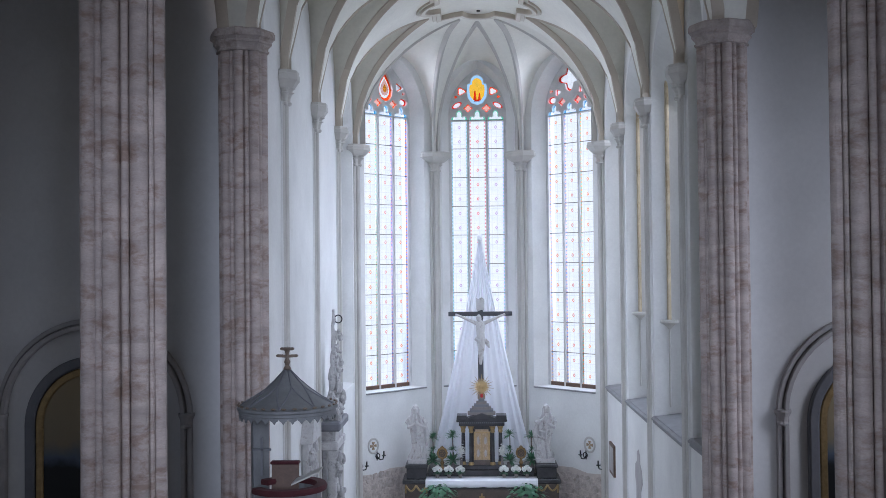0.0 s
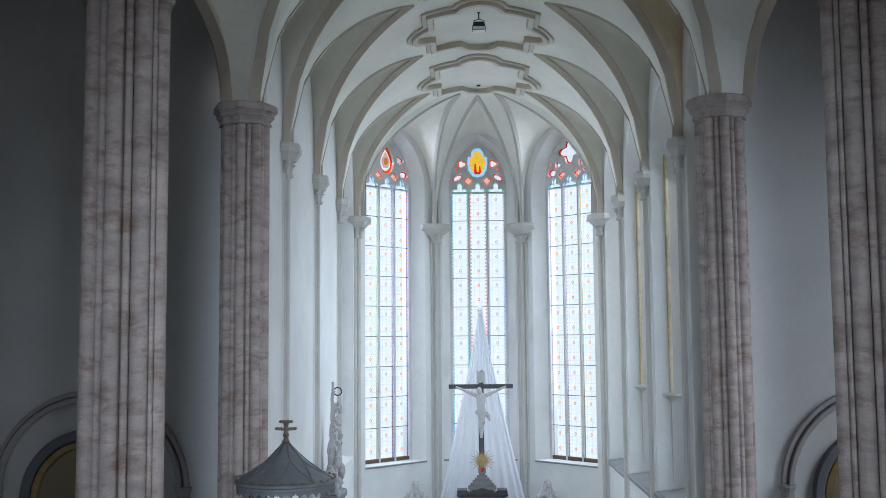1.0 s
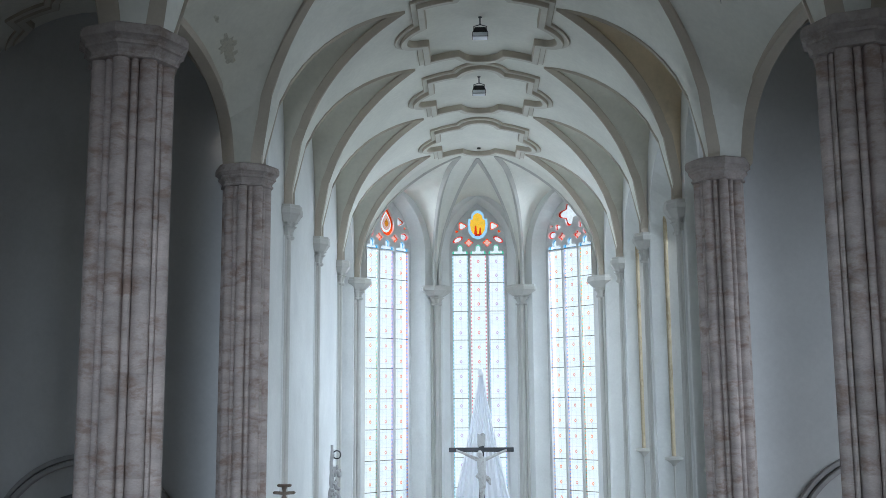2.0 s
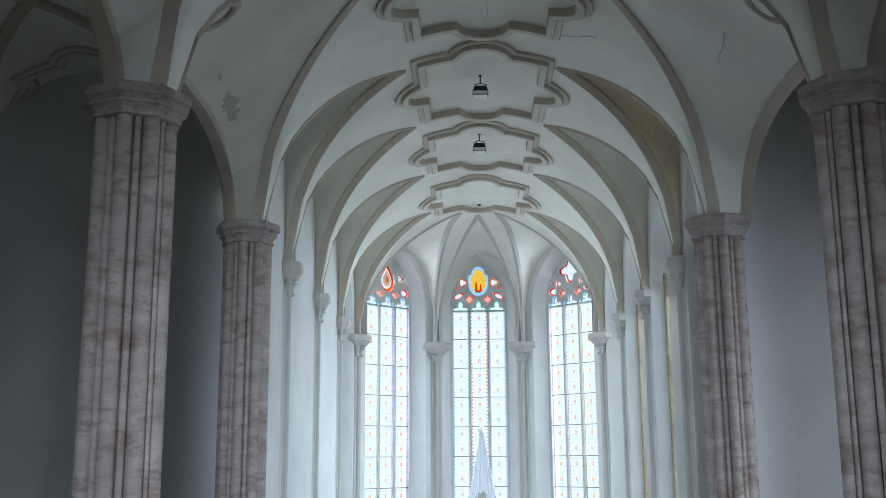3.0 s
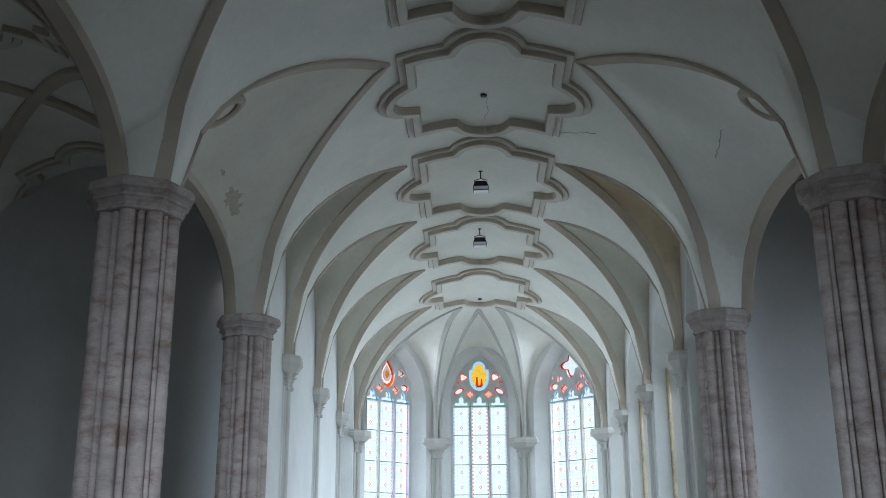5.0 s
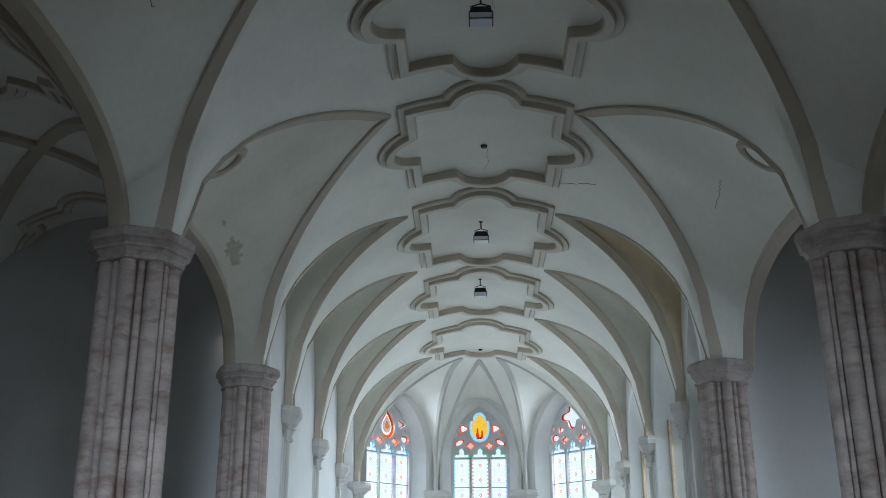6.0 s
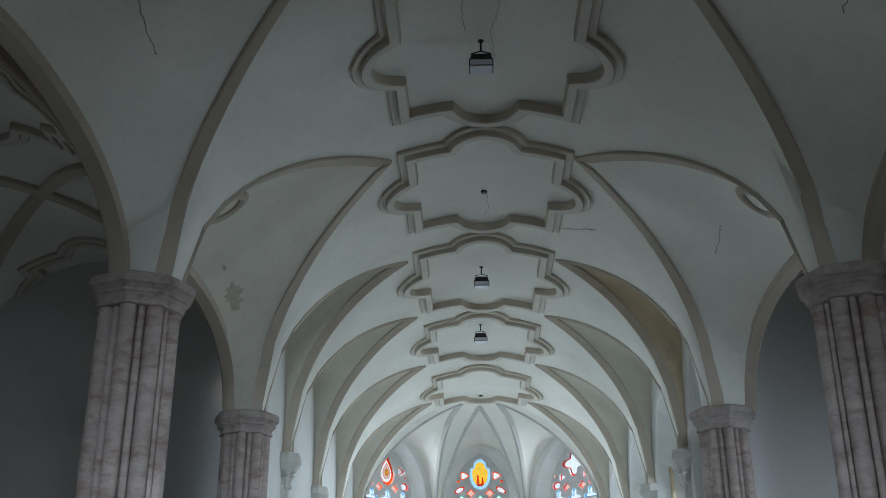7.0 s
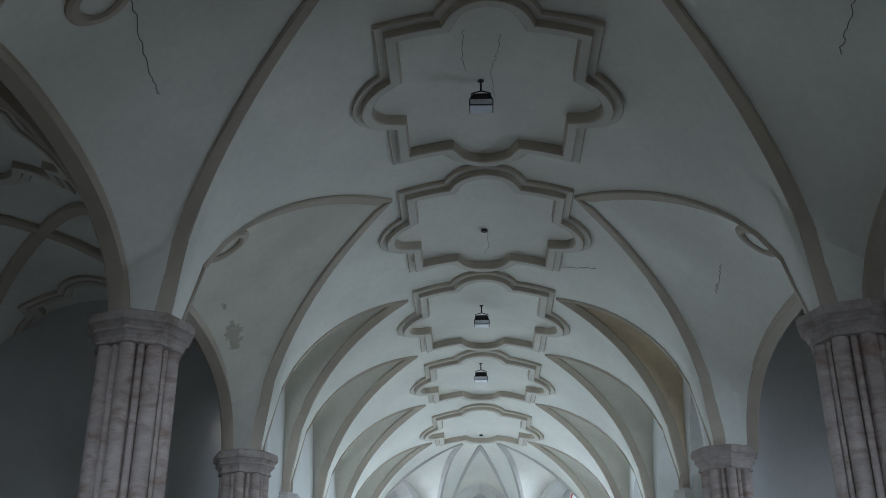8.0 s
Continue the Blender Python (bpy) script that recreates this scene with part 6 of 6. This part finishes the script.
def crack(points, seed, r=0.008):
    """A thin wandering crack along the vault between plan points."""
    rnd = random.Random(seed)
    pts = []
    for (x0, y0), (x1, y1) in zip(points, points[1:]):
        for k in range(8):
            u = k / 8
            x, y = x0 + (x1 - x0) * u + rnd.uniform(-0.018, 0.018), y0 + (y1 - y0) * u + rnd.uniform(-0.02, 0.02)
            pts.append((x, y, vault_height(x, y) - 0.001))
    bm = bmesh.new()
    tube(bm, pts, r, 5)
    tagged(link_mesh("vault_crack", bm, CRACK), "thin dark crack in the vault plaster", "crack", "cracks of the vault", "structure")


crack([(0.22, 12.0), (0.2, 12.4), (0.1, 13.0), (0.16, 13.7)], 1, 0.004)
crack([(-0.3, 11.9), (-0.33, 12.5), (-0.26, 13.0)], 2, 0.004)
crack([(1.6, 19.75), (1.9, 19.5), (2.3, 19.05)], 3, 0.005)
crack([(-3.85, 8.95), (-3.95, 9.64), (-4.02, 10.31), (-4.02, 10.7)], 4, 0.007)
crack([(3.9, 9.0), (3.99, 9.7), (4.03, 10.07)], 5, 0.006)
crack([(4.0, 16.2), (4.05, 16.6), (4.14, 17.4)], 6, 0.005)
crack([(0.1, 18.6), (0.14, 19.2), (0.05, 19.7)], 7, 0.004)

# flaking plaster in the damp north cell
FLAKE = material("flaking_yellow_plaster", (0.60, 0.56, 0.45), 0.95, vary=0.4, scale=6, fine=30, bump=0.5, stain=(0.42, 0.37, 0.26), stain_at=0.5, stain_scale=6)
for seed, x, y, rx, ry in ((1, -4.6, 17.75, 0.13, 0.3), (2, -4.63, 18.1, 0.1, 0.2), (4, -4.55, 16.75, 0.04, 0.12)):
    rnd = random.Random(seed)
    ring = [(1 + rnd.uniform(-0.35, 0.35), 2 * math.pi * k / 22) for k in range(22)]
    bm = bmesh.new()
    loft(bm, [[(x + rx * f * q * math.cos(a), y + ry * f * q * math.sin(a), vault_height(x + rx * f * q * math.cos(a), y + ry * f * q * math.sin(a)) - d) for q, a in ring] for f, d in ((1.0, -0.01), (0.97, 0.008), (0.5, 0.009))])
    tagged(link_mesh("plaster_flake", bm, FLAKE), "yellowed flake of damp plaster in a vault cell", "plaster", "flaking plaster", "structure")
